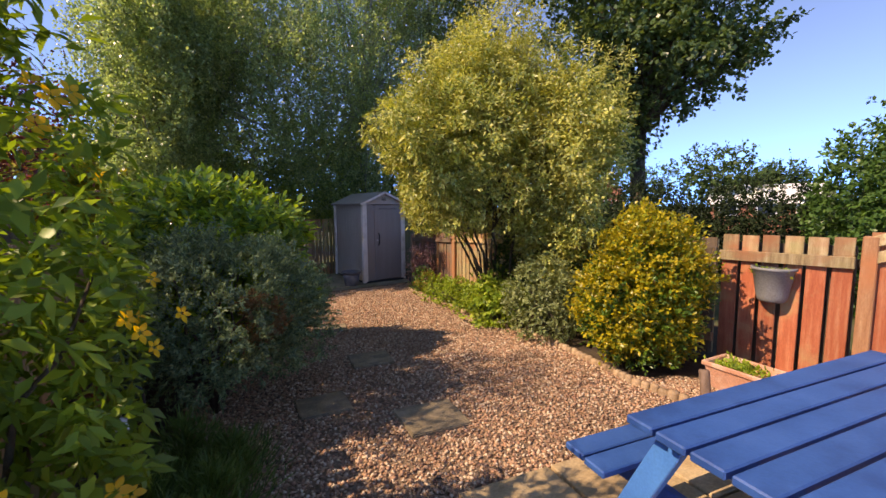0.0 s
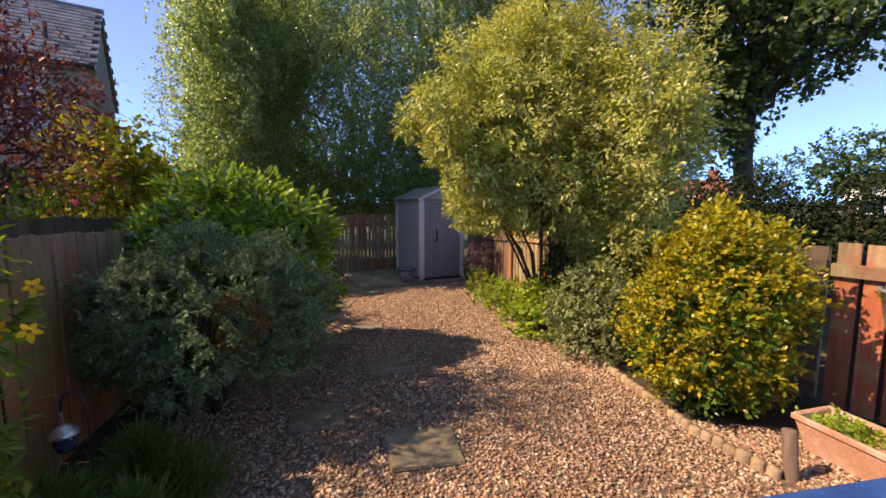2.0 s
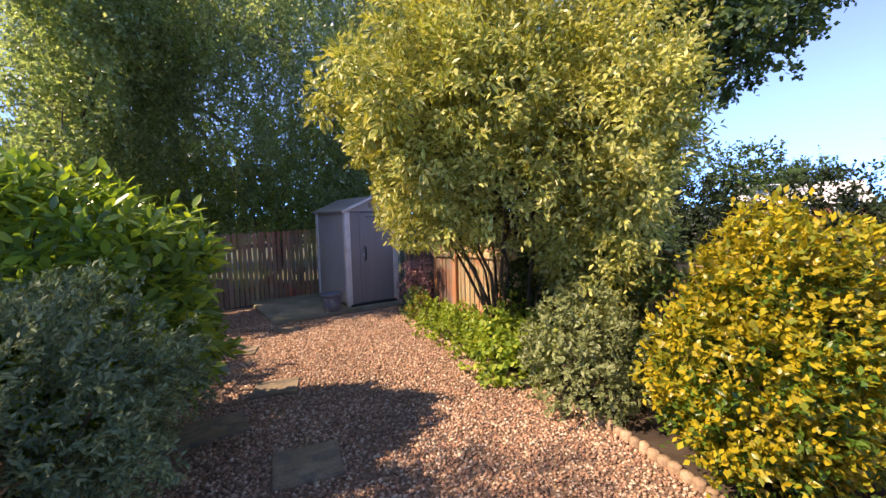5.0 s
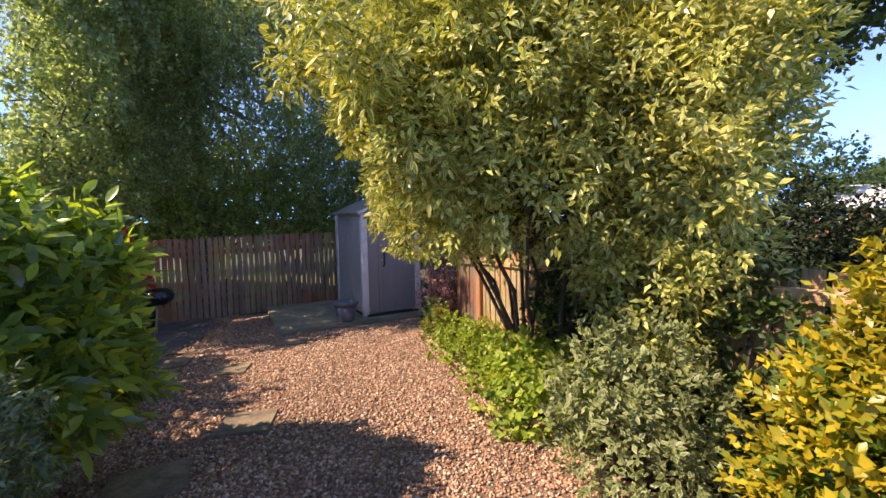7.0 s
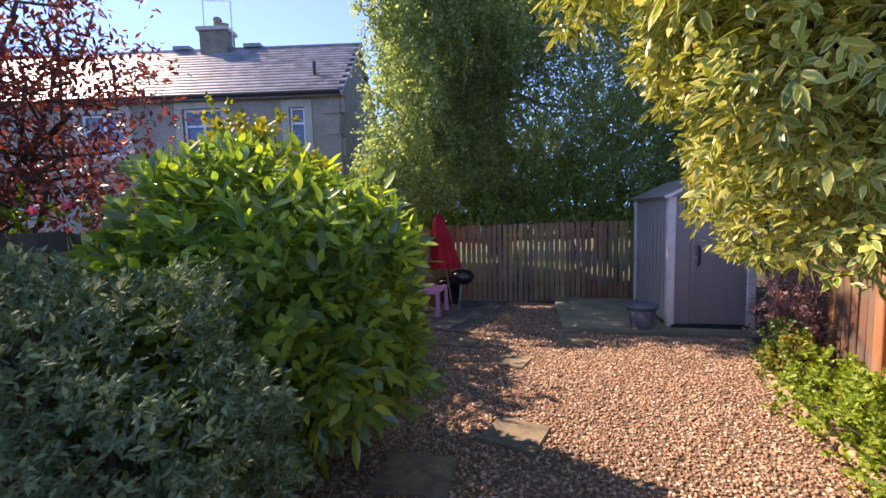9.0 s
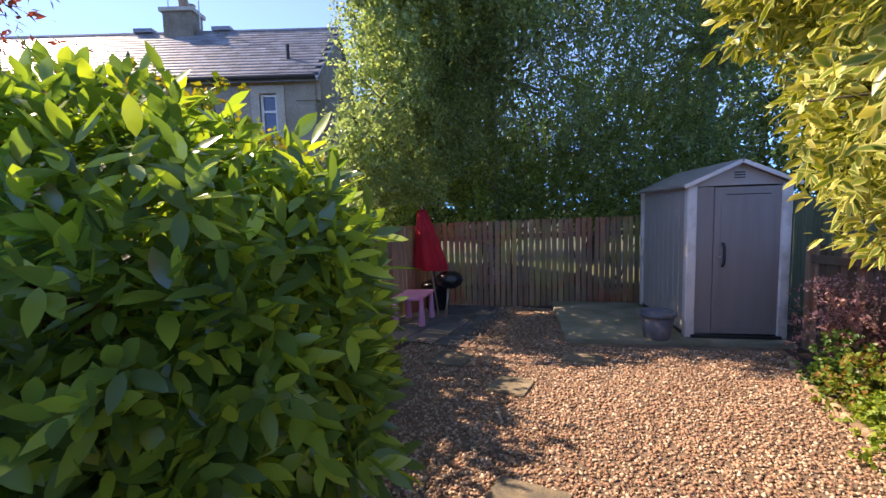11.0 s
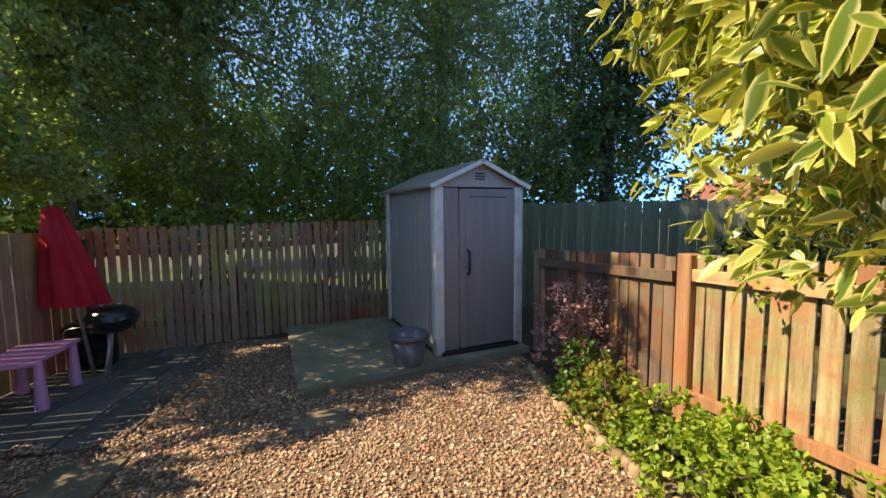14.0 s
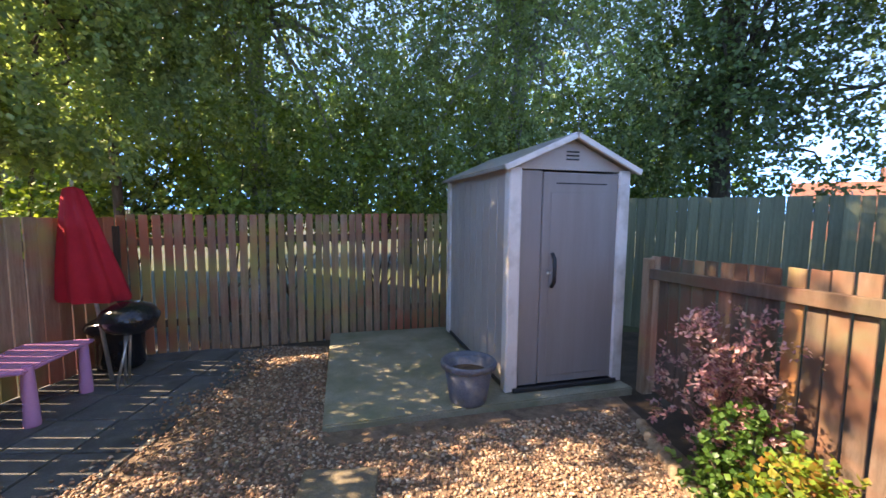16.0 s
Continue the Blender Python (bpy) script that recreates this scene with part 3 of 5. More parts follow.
def gravel(n, x0, x1, y0, y1, size, name, label, bed=False):
    X, Y = rng.uniform(x0, x1, n), rng.uniform(y0, y1, n)
    ok = (X > edge_x(Y) + 0.03) & (Y < 2.62 - 0.6 * (X - 3.3) + 0.05 * np.sin(X * 17)) if bed else X < edge_x(Y) - 0.03
    for sx, sy, deg, w, h in STONES:
        ok &= ~in_quad(X, Y, sx, sy, deg, w - 0.02, h - 0.02)
    ok &= ~((X > 0.85) & (Y < 1.9)) & ((Y < 9.95) | (X < 0.5))
    ok &= ~in_quad(X, Y, 1.66, 10.6, 14, 2.72, 2.4)
    ok &= ~((X < -0.46 + 0.10 * np.sin(Y * 5) - 0.4 * rng.random(n) ** 2) & (Y > 8.65 + 0.1 * np.sin(X * 9)))
    ok &= X > -0.35 - 0.3 * (Y > 1.5) + 0.12 * np.sin(Y * 3) - 0.3 * (Y > 7.5) - 0.45 * (Y > 7.3)
    X, Y = X[ok], Y[ok]
    m = len(X)
    Z = np.array([gz(y) for y in Y]) + rng.uniform(0.004, 0.014, m) + 0.022 * ((X < -0.47) & (Y > 8.55))
    U = np.array([[1, 0, 0], [-1, 0, 0], [0, 1, 0], [0, -1, 0], [0, 0, 1], [0, 0, -1.0]])
    R = size * rng.uniform(0.55, 1.35, (m, 1, 1)) * (1 + 0.45 * rng.uniform(-1, 1, (m, 6, 1)))
    V = U[None] * R * np.array([1, 1, 0.62]) + rng.normal(size=(m, 6, 3)) * size * 0.16
    a = rng.uniform(0, math.tau, m)
    ca, sa = np.cos(a)[:, None], np.sin(a)[:, None]
    V = np.stack([V[..., 0] * ca - V[..., 1] * sa, V[..., 0] * sa + V[..., 1] * ca, V[..., 2]], -1)
    tl = rng.normal(size=(m, 1)) * 0.5
    V = np.stack([V[..., 0], V[..., 1] * np.cos(tl) - V[..., 2] * np.sin(tl), V[..., 1] * np.sin(tl) + V[..., 2] * np.cos(tl)], -1)
    V += np.stack([X, Y, Z], 1)[:, None]
    T = np.array([[0, 2, 4], [2, 1, 4], [1, 3, 4], [3, 0, 4], [2, 0, 5], [1, 2, 5], [3, 1, 5], [0, 3, 5]]).ravel()
    F = (T[None] + np.arange(m)[:, None] * 6).ravel()
    tagged(part(name, mesh_of(name, V.reshape(-1, 3), 3, F), M_PEBBLE), label, "gravel", kind="stuff")


gravel(63000, -0.8, 3.1, -0.3, 5.6, 0.0135, "gravel", "loose pinkish brown gravel chippings covering the path")
gravel(57500, -1.35, 3.1, 5.6, 11.4, 0.0135, "gravel", "loose pinkish brown gravel chippings covering the path")
gravel(5200, 2.95, 3.9, 1.85, 2.75, 0.0135, "gravel", "loose pinkish brown gravel at the end of the bed", True)

# flagstones of the sitting area under the picnic table
patio = thing("patio_pavement", (2.6, 0.4, gz(0.4)), "buff sandstone flags under the picnic table", "pavement", kind="structure")
for i in range(6):
    for j in range(int(i > 3), 7):
        bm = bmesh.new()
        slab(bm, turned(1.16 + 0.605 * i, 1.6 - 0.605 * j, 0, 0.595, 0.595, 0.008), -0.02, 0.03, True)
        bmesh.ops.bevel(bm, geom=list(bm.edges), offset=0.006, segments=1, affect="EDGES")
        part("flagstone", bm, M_PATIO, patio)

# grey paving in the shaded corner
paving = thing("paving_pavement", (-1.2, 9.3, gz(9.3)), "grey concrete flags in the shaded corner by the fence", "pavement", kind="structure")
for i in range(4):
    for j in range(2, 8):
        bm = bmesh.new()
        slab(bm, turned(-0.86 - 0.46 * i + 0.02 * j, 7.9 + 0.46 * j, 2, 0.45, 0.45, 0.008), -0.02, 0.02, True)
        bmesh.ops.bevel(bm, geom=list(bm.edges), offset=0.005, segments=1, affect="EDGES")
        part("flagstone", bm, M_GREY_FLAG, paving)

bm = bmesh.new()
slab(bm, [(0.54, 9.30), (3.16, 9.96), (2.60, 12.30), (0.02, 11.72)], -0.42, -0.335)
for v in bm.verts:
    v.co.z -= 0.02 * (v.co.y - 9.3)
bmesh.ops.bevel(bm, geom=list(bm.edges), offset=0.012, segments=2, affect="EDGES")
tagged(part("concrete_base", bm, M_CONCRETE), "mossy grey concrete base under the shed", "concrete base", kind="structure")

# log edging along the bed
edging = thing("log_edging", (3.0, 4.5, gz(4.5)), "low half-log edging along the planted bed", "garden edging")
ey = 2.10
while ey < 9.4:
    ex = float(edge_x(ey))
    r = rng.uniform(0.036, 0.046)
    bm = lathe([(r, -0.05), (r, 0.045), (r * 0.86, 0.06), (0.004, 0.066)], (ex, ey, gz(ey) + rng.uniform(-0.012, 0.01)), 9, m=pose(0, 0, 0, rng.uniform(-6, 6), rng.uniform(-6, 6)))
    part("log", bm, M_EDGING, edging, smooth=True)
    ey += 0.084

# ---- fences ----
picket_cache = {}


def picket_mesh(w, th, material, worn=None):
    """One board, a metre high, to be scaled to its height; worn: the bare wood of its top, above the rail."""
    key = (round(w, 3), round(th, 3), material.name, bool(worn))
    if key not in picket_cache:
        bm = boxed(Matrix(), w, th, 1.0)
        bmesh.ops.bevel(bm, geom=[e for e in bm.edges if abs(e.verts[0].co.z - e.verts[1].co.z) > 0.5], offset=0.004, segments=1, affect="EDGES")
        if worn:
            bmesh.ops.bisect_plane(bm, geom=list(bm.verts) + list(bm.edges) + list(bm.faces), plane_co=(0, 0, 0.86), plane_no=(0, 0, 1))
            for f in bm.faces:
                f.material_index = int(f.calc_center_median().z > 0.86)
        me = bpy.data.meshes.new("picket")
        bm.to_mesh(me)
        bm.free()
        me.materials.append(material)
        if worn:
            me.materials.append(worn)
        picket_cache[key] = me
    return picket_cache[key]


def fence(p0, p1, top0, top1, label, picket_material, rail_material, side=1, pitch=0.115, w=0.095, th=0.018, rails=(0.12, 0.85), rail_h=0.09, posts=(), post_h=0.0,
          post_material=None, second=None, gap_bottom=0.05, lean=0.6, post_w=0.1, worn=None, low_rail=None):
    """A run of upright boards from p0 to p1 on rails; side: the side of the boards (to the left of the run) on which the rails lie."""
    p0, p1 = Vector((*p0, 0)), Vector((*p1, 0))
    d = p1 - p0
    length = d.length
    d.normalize()
    left = Vector((-d.y, d.x, 0))
    mid = (p0 + p1) / 2
    t = thing("fence", (mid.x, mid.y, gz(mid.y)), label, "fence")
    base = base_of(t)
    turn = Matrix.Rotation(math.atan2(d.y, d.x), 4, "Z")
    n = int(length / pitch)
    for i in range(n):
        s = (i + 0.5) * length / n
        f = s / length
        p = p0 + d * s
        z0 = gz(p.y) + gap_bottom + rng.uniform(-0.01, 0.01)
        top = top0 + (top1 - top0) * f + rng.uniform(-0.008, 0.008)
        mt = picket_material if second is None or rng.random() > second[1] else second[0]
        o = new("picket", picket_mesh(w, th, mt, worn))
        o.parent = t
        o.matrix_basis = Matrix.Translation(Vector((p.x, p.y, z0)) - base) @ turn @ pose(0, 0, 0, 0, rng.normal() * lean * 0.6, rng.normal() * 1.5) @ Matrix.Diagonal((rng.uniform(0.94, 1.05), 1, top - z0, 1))
    for r in rails:
        off = left * side * (th / 2 + 0.0235)
        za, zb = top0 - r * 1.0, top1 - r * 1.0
        if r > 0.5:
            za, zb = gz(p0.y) + (1 - r) + 0.04, gz(p1.y) + (1 - r) + 0.04
        bm = bmesh.new()
        a, b = p0 + off + Vector((0, 0, za)), p1 + off + Vector((0, 0, zb))
        along = (b - a).normalized()
        m = Matrix.Translation((a + b) / 2) @ along.to_track_quat("X", "Z").to_matrix().to_4x4()
        box(bm, m, (b - a).length, 0.042, rail_h, 0.004)
        part("rail", bm, low_rail if low_rail and r > 0.5 else rail_material, t)
    for f in posts:
        p = p0 + d * length * f + left * side * (th / 2 + 0.0)
        h = top0 + (top1 - top0) * f + post_h - gz(p.y)
        bm = boxed(Matrix.Translation((p.x, p.y, gz(p.y) - 0.02)) @ turn, post_w, post_w, h, 0.008)
        part("post", bm, post_material or rail_material, t)
    return t


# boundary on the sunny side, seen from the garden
# part of this panel's shade is in its board colour
fence((3.30, 10.02), (3.56, 8.10), 0.84, 0.94, "short panel of weathered red-brown fence boards beside the shed, toned dark for shade", M_FENCE_OLD_SHADED, M_FENCE_OLD_SHADED, -1, pitch=0.118, w=0.105, rails=(0.20,), posts=(0.0,), post_h=0.0, post_material=M_FENCE, second=(M_FENCE, 0.2))
fence((3.60, 8.02), (4.30, 2.82), 0.965, 1.15, "weathered pale and red fence boards behind the planted bed", M_FENCE_PALE, M_RAIL, -1, pitch=0.135, w=0.114, rails=(0.20, 0.86), posts=(0.0,), post_h=0.02, post_material=M_POST, post_w=0.12, second=(M_FENCE_RED, 0.0), low_rail=M_POST)
fence((4.30, 2.80), (4.525, 1.82), 1.20, 1.215, "red-stained fence boards with a pale top rail behind the picnic table", M_FENCE_RED, M_FENCE_PALE, -1, pitch=0.155, w=0.136, rails=(0.255,), rail_h=0.10, posts=(), worn=M_FENCE_PALE, gap_bottom=0.02)
fence((4.365, 2.80), (4.59, 1.82), 1.13, 1.145, "dark mossy boards on the far face of the red fence", M_FENCE_DARK, M_FENCE_DARK, 1, pitch=0.155, w=0.15, rails=(0.2,), gap_bottom=0.03)
# dark wood here stands in for the bush's shadow on the boards
fence((4.12, 3.5), (4.285, 2.82), 1.14, 1.18, "mossy boards of a fence panel behind the golden bush, darkened for its shadow", M_FENCE_DARK, M_FENCE_DARK, -1, pitch=0.15, w=0.14, rails=(0.2,), gap_bottom=0.03)
fence((4.545, 1.74), (4.74, 0.80), 1.24, 1.66, "red-brown garden gate with a rising top beyond the picnic table", M_FENCE_RED, M_FENCE_PALE, -1, pitch=0.155, w=0.140, rails=(0.10, 0.24), posts=(0.0, 1.0), post_h=0.02, post_material=M_POST, gap_bottom=0.04)
fence((4.76, 0.7), (5.4, -3.0), 1.3, 1.4, "red-brown fence boards beyond the gate", M_FENCE, M_FENCE, -1, pitch=0.165, w=0.150, rails=(0.19,))
# boundary at the bottom of the garden
fence((-2.14, 11.03), (2.9, 12.86), 1.15, 1.20, "red-brown slatted fence across the bottom of the garden", M_FENCE, M_FENCE_DARK, 1, pitch=0.108, w=0.083, rails=(0.35, 0.72), posts=(0.0,), post_h=-0.1, gap_bottom=-0.03)
# boundary on the shady side
fence((-0.92, 0.3), (-1.62, 6.8), 1.41, 1.20, "tall red-brown close-boarded fence along the shady side", M_FENCE, M_FENCE_DARK, 1, pitch=0.132, w=0.109, rails=(0.3,), gap_bottom=0.02)
fence((-1.64, 6.82), (-2.32, 7.6), 1.20, 1.18, "red-brown fence boards where the boundary steps out", M_FENCE, M_FENCE_DARK, 1, pitch=0.132, w=0.121, rails=(0.3,), gap_bottom=0.02)
fence((-2.33, 7.62), (-2.14, 11.02), 1.18, 1.12, "red-brown boarded fence beside the shaded paving", M_FENCE, M_FENCE_DARK, 1, pitch=0.132, w=0.1295, lean=0.25, rails=(0.3,), gap_bottom=0.02)
fence((-1.22, 0.3), (-1.88, 6.6), 1.52, 1.31, "dark neighbouring fence behind the side boundary", M_FENCE_DARK, M_FENCE_DARK, 1, pitch=0.14, w=0.135, rails=(0.3,), gap_bottom=0.03)
# next door
fence((3.9, 12.9), (9.2, 8.6), 1.44, 1.46, "dark green painted neighbouring fence", M_FENCE_GREEN, M_FENCE_GREEN, 1, pitch=0.13, w=0.1285, lean=0.15, rails=(0.3,), gap_bottom=0.02)

# ---- shed ----
SH = pose(1.98, 9.84, -0.345, 0, 0, 13.0)   # its front corner; x runs along the front, y to the back
shed = thing("garden_shed", SH.translation, "taupe plastic garden shed with cream corners and apex roof", "shed")
SW, SD, SE, SR = 1.14, 1.92, 1.94, 2.20


def shed_box(name, x, y, z, sx, sy, sz, material, parent=shed, label="", bevel=0.006):
    return part(name, boxed(SH @ Matrix.Translation((x, y, z)), sx, sy, sz, bevel), material, parent, label)


shed_box("side_wall", 0.03, SD / 2, 0.02, 0.03, SD - 0.1, SE, M_SHED)
shed_box("side_wall", SW - 0.03, SD / 2, 0.02, 0.03, SD - 0.1, SE, M_SHED)
shed_box("back_wall", SW / 2, SD - 0.03, 0.02, SW - 0.1, 0.03, SE, M_SHED)
shed_box("floor", SW / 2, SD / 2, 0.0, SW, SD, 0.04, M_DARK_PLASTIC)
for i in range(9):
    shed_box("wall_rib", 0.013, 0.19 + i * 0.19, 0.05, 0.006, 0.12, SE - 0.12, M_SHED, bevel=0.004)
for x, y in ((0.04, 0.05), (SW - 0.04, 0.05), (0.04, SD - 0.05), (SW - 0.04, SD - 0.05)):
    shed_box("corner_post", x, y, 0.0, 0.115, 0.11, SE, M_SHED_TRIM, label="cream plastic corner post", bevel=0.012)
shed_box("front_panel", 0.20, 0.045, 0.04, 0.20, 0.03, SE - 0.06, M_SHED_DOOR)
door = shed_box("door", 0.675, 0.035, 0.05, 0.745, 0.035, SE - 0.08, M_SHED_DOOR, label="closed dark taupe plastic door")
shed_box("door_panel", 0.675, 0.0145, 0.12, 0.60, 0.006, SE - 0.32, M_SHED_DOOR, door, bevel=0.003)
shed_box("door_groove", 0.675, 0.0155, SE - 0.13, 0.5, 0.004, 0.012, M_DARK_PLASTIC, door, bevel=0.0)
part("door_handle", tubed([SH @ Vector(p) for p in ((0.40, 0.0, 0.92), (0.40, -0.04, 0.97), (0.40, -0.045, 1.07), (0.40, -0.04, 1.17), (0.40, 0.0, 1.21))], 0.017, 8), M_DARK_PLASTIC, door, "dark plastic handle", True)
part("door_latch", tubed([SH @ Vector(p) for p in ((0.36, 0.0, 1.05), (0.36, -0.03, 1.05), (0.335, -0.035, 1.04))], 0.012, 8), M_STEEL, door, "metal latch", True)
shed_box("threshold", SW / 2, 0.0, 0.0, SW - 0.1, 0.05, 0.04, M_DARK_PLASTIC)


def gable(y):
    bm = bmesh.new()
    pts = [(-0.0, SE - 0.01), (SW, SE - 0.01), (SW / 2, SR)]
    a = [bm.verts.new(SH @ Vector((x, y, z))) for x, z in pts]
    b = [bm.verts.new(SH @ Vector((x, y + 0.035, z))) for x, z in pts]
    bm.faces.new(a)
    bm.faces.new(b[::-1])
    for i in range(3):
        bm.faces.new((a[i], b[i], b[(i + 1) % 3], a[(i + 1) % 3]))
    return bm


part("gable", gable(0.02), M_SHED, shed)
part("gable", gable(SD - 0.06), M_SHED, shed)
for i in range(3):
    shed_box("vent_slat", SW / 2, 0.01, SE + 0.075 + i * 0.032, 0.12, 0.014, 0.012, M_DARK_PLASTIC, bevel=0.002)
for sgn in (-1, 1):
    bm = bmesh.new()
    x0, x1 = (-0.07, SW / 2) if sgn < 0 else (SW + 0.07, SW / 2)
    z0, z1 = SE - 0.02, SR + 0.01
    q = [(x0, -0.06, z0), (x0, SD + 0.05, z0), (x1, SD + 0.05, z1), (x1, -0.06, z1)]
    lo = [bm.verts.new(SH @ Vector(p)) for p in q]
    hi = [bm.verts.new(SH @ (Vector(p) + Vector((0, 0, 0.035)))) for p in q]
    bm.faces.new(lo)
    bm.faces.new(hi[::-1])
    for i in range(4):
        bm.faces.new((lo[i], hi[i], hi[(i + 1) % 4], lo[(i + 1) % 4]))
    part("roof_panel", bm, M_SHED_ROOF, shed)
    a, b = SH @ Vector((x0, -0.055, z0 - 0.02)), SH @ Vector((x1, -0.055, z1 - 0.02))
    along = (b - a).normalized()
    part("bargeboard", boxed(Matrix.Translation((a + b) / 2) @ along.to_track_quat("X", "Z").to_matrix().to_4x4(), (b - a).length, 0.03, 0.05, 0.005), M_SHED_TRIM, shed, "cream plastic bargeboard")

# planter by the shed
pot = thing("plant_pot", (1.62, 9.72, -0.345), "empty grey-blue round plastic plant pot on the concrete", "plant pot")
part("bowl", lathe([(0.02, 0.0), (0.145, 0.0), (0.156, 0.02), (0.203, 0.31), (0.193, 0.31), (0.146, 0.04), (0.02, 0.035)], (1.635, 9.72, -0.345), 28), M_POT, pot, smooth=True)
part("rim", lathe([(0.201, 0.292), (0.225, 0.298), (0.233, 0.336), (0.221, 0.350), (0.201, 0.342), (0.193, 0.298)], (1.635, 9.72, -0.345), 28), M_POT, pot, smooth=True)
part("compost", lathe([(0.186, 0.24), (0.09, 0.255), (0.004, 0.25)], (1.635, 9.72, -0.345), 20), M_SOIL, pot, "dark compost")

# ---- picnic table ----
table = thing("picnic_table", (2.1, 0.72, gz(0.7)), "blue painted wooden picnic table with attached benches", "picnic table")
TZ = 0.70
TX0, TX1 = 1.22, 3.02


def plank(name, y, z, w, th=0.034, x0=TX0, x1=TX1, jitter=0.008):
    j0, j1 = rng.uniform(-jitter, jitter), rng.uniform(-jitter, jitter)
    return part(name, boxed(pose((x0 + j0 + x1 + j1) / 2, y, z - th), x1 + j1 - x0 - j0, w, th, 0.006), M_BLUE, table)


for i in range(6):
    plank("top_board", 1.064 - 0.131 * i, TZ, 0.116)
for y in (1.405, 1.275, 0.20, 0.07):
    plank("bench_board", y, 0.40, 0.118)
for x in (TX0 + 0.16, TX1 - 0.16):
    part("top_batten", boxed(pose(x, 0.737, TZ - 0.034 - 0.075), 0.04, 0.72, 0.075, 0.004), M_BLUE, table)
    part("bench_bearer", boxed(pose(x + 0.045, 0.737, 0.40 - 0.034 - 0.09), 0.04, 1.44, 0.09, 0.004), M_BLUE, table)
    for s in (-1, 1):
        a, b = Vector((x - 0.045, 0.737 + s * 0.56, gz(0.7) + 0.03)), Vector((x - 0.045, 0.737 + s * 0.24, TZ - 0.036))
        part("leg", boxed(Matrix.Translation(a) @ Matrix.Rotation(math.atan2(-(b.y - a.y), b.z - a.z), 4, "X"), 0.042, 0.10, (b - a).length, 0.004), M_BLUE_LEG, table, "brighter blue leg")

# trough, hanging basket, stake
trough = thing("planter_trough", (3.60, 1.93, gz(1.93)), "terracotta plastic trough with straggling green plants", "planter")
TR = pose(3.60, 1.93, gz(1.93) + 0.012, 0, 0, -86)
bm = bmesh.new()
for (sx, sy, z), (tx, ty, z2) in ((((0.34, 0.12, 0.0)), (0.40, 0.165, 0.22)),):
    lo = [bm.verts.new(TR @ Vector((x, y, z))) for x, y in ((-sx, -sy), (sx, -sy), (sx, sy), (-sx, sy))]
    hi = [bm.verts.new(TR @ Vector((x, y, z2))) for x, y in ((-tx, -ty), (tx, -ty), (tx, ty), (-tx, ty))]
    hin = [bm.verts.new(TR @ Vector((x, y, z2))) for x, y in ((-tx + 0.02, -ty + 0.02), (tx - 0.02, -ty + 0.02), (tx - 0.02, ty - 0.02), (-tx + 0.02, ty - 0.02))]
    lin = [bm.verts.new(TR @ Vector((x, y, z2 - 0.06))) for x, y in ((-tx + 0.03, -ty + 0.03), (tx - 0.03, -ty + 0.03), (tx - 0.03, ty - 0.03), (-tx + 0.03, ty - 0.03))]
    bm.faces.new(lo[::-1])
    bm.faces.new(lin)
    for i in range(4):
        j = (i + 1) % 4
        bm.faces.new((lo[i], lo[j], hi[j], hi[i]))
        bm.faces.new((hi[i], hi[j], hin[j], hin[i]))
        bm.faces.new((hin[i], hin[j], lin[j], lin[i]))
part("trough_body", bm, M_TERRACOTTA, trough)
for s in (-1, 1):
    part("trough_rim", boxed(TR @ Matrix.Translation((0, s * 0.163, 0.19)), 0.82, 0.026, 0.038, 0.006), M_TERRACOTTA, trough)
    part("trough_rim", boxed(TR @ Matrix.Translation((s * 0.40, 0, 0.19)), 0.026, 0.296, 0.038, 0.006), M_TERRACOTTA, trough)
part("compost", boxed(TR @ Matrix.Translation((0, 0, 0.12)), 0.70, 0.25, 0.03), M_SOIL, trough, "dark compost")
n = 500
P = np.array([TR @ Vector((x, y, 0.15)) for x, y in zip(rng.normal(-0.2, 0.09, n), rng.uniform(-0.11, 0.11, n))]) + np.abs(rng.normal(size=(n, 3))) * np.array([0, 0, 0.04])
D, N = leaf_ways(np.tile([0, 0, 1.0], (n, 1)), 0.5, 0.2, 1.0)
part("foliage", leaf_mesh("foliage", P, D, N, 0.045, 0.6), L_GERANIUM, trough, "low green plants")
stake = part("wooden_stake", lathe([(0.036, -0.03), (0.039, 0.285), (0.034, 0.297), (0.003, 0.299)], (3.09, 2.05, gz(2.05) - 0.005), 12, m=pose(0, 0, 0, -9, 2)), M_FENCE_OLD_SHADED, None, smooth=True)
tagged(stake, "short weathered round wooden stake in the bed", "stake")

HB = Vector((4.405, 2.345, 0.585))
FD = Vector((0.22, -0.975, 0)).normalized()
FN = Vector((-FD.y, FD.x, 0)) * -1
basket = thing("wall_planter", HB, "half-round grey plastic planter hung on the fence rail", "planter")
bm = bmesh.new()
rings = []
for r, z in ((0.09, 0.0), (0.115, 0.006), (0.132, 0.025), (0.142, 0.06), (0.19, 0.305), (0.205, 0.312), (0.205, 0.335), (0.19, 0.335), (0.178, 0.26)):
    rings.append([bm.verts.new(HB + FN * (0.058 + 0.9 * r * math.sin(k * math.pi / 12)) + FD * 0.88 * r * math.cos(k * math.pi / 12) + Vector((0, 0, z))) for k in range(13)])
for r0, r1 in zip(rings, rings[1:]):
    for k in range(12):
        bm.faces.new((r0[k], r0[k + 1], r1[k + 1], r1[k]))
    bm.faces.new((r0[12], r0[0], r1[0], r1[12]))
bm.faces.new(rings[0])
bm.faces.new(rings[-1])
part("planter_body", bm, M_BASKET, basket, smooth=True)
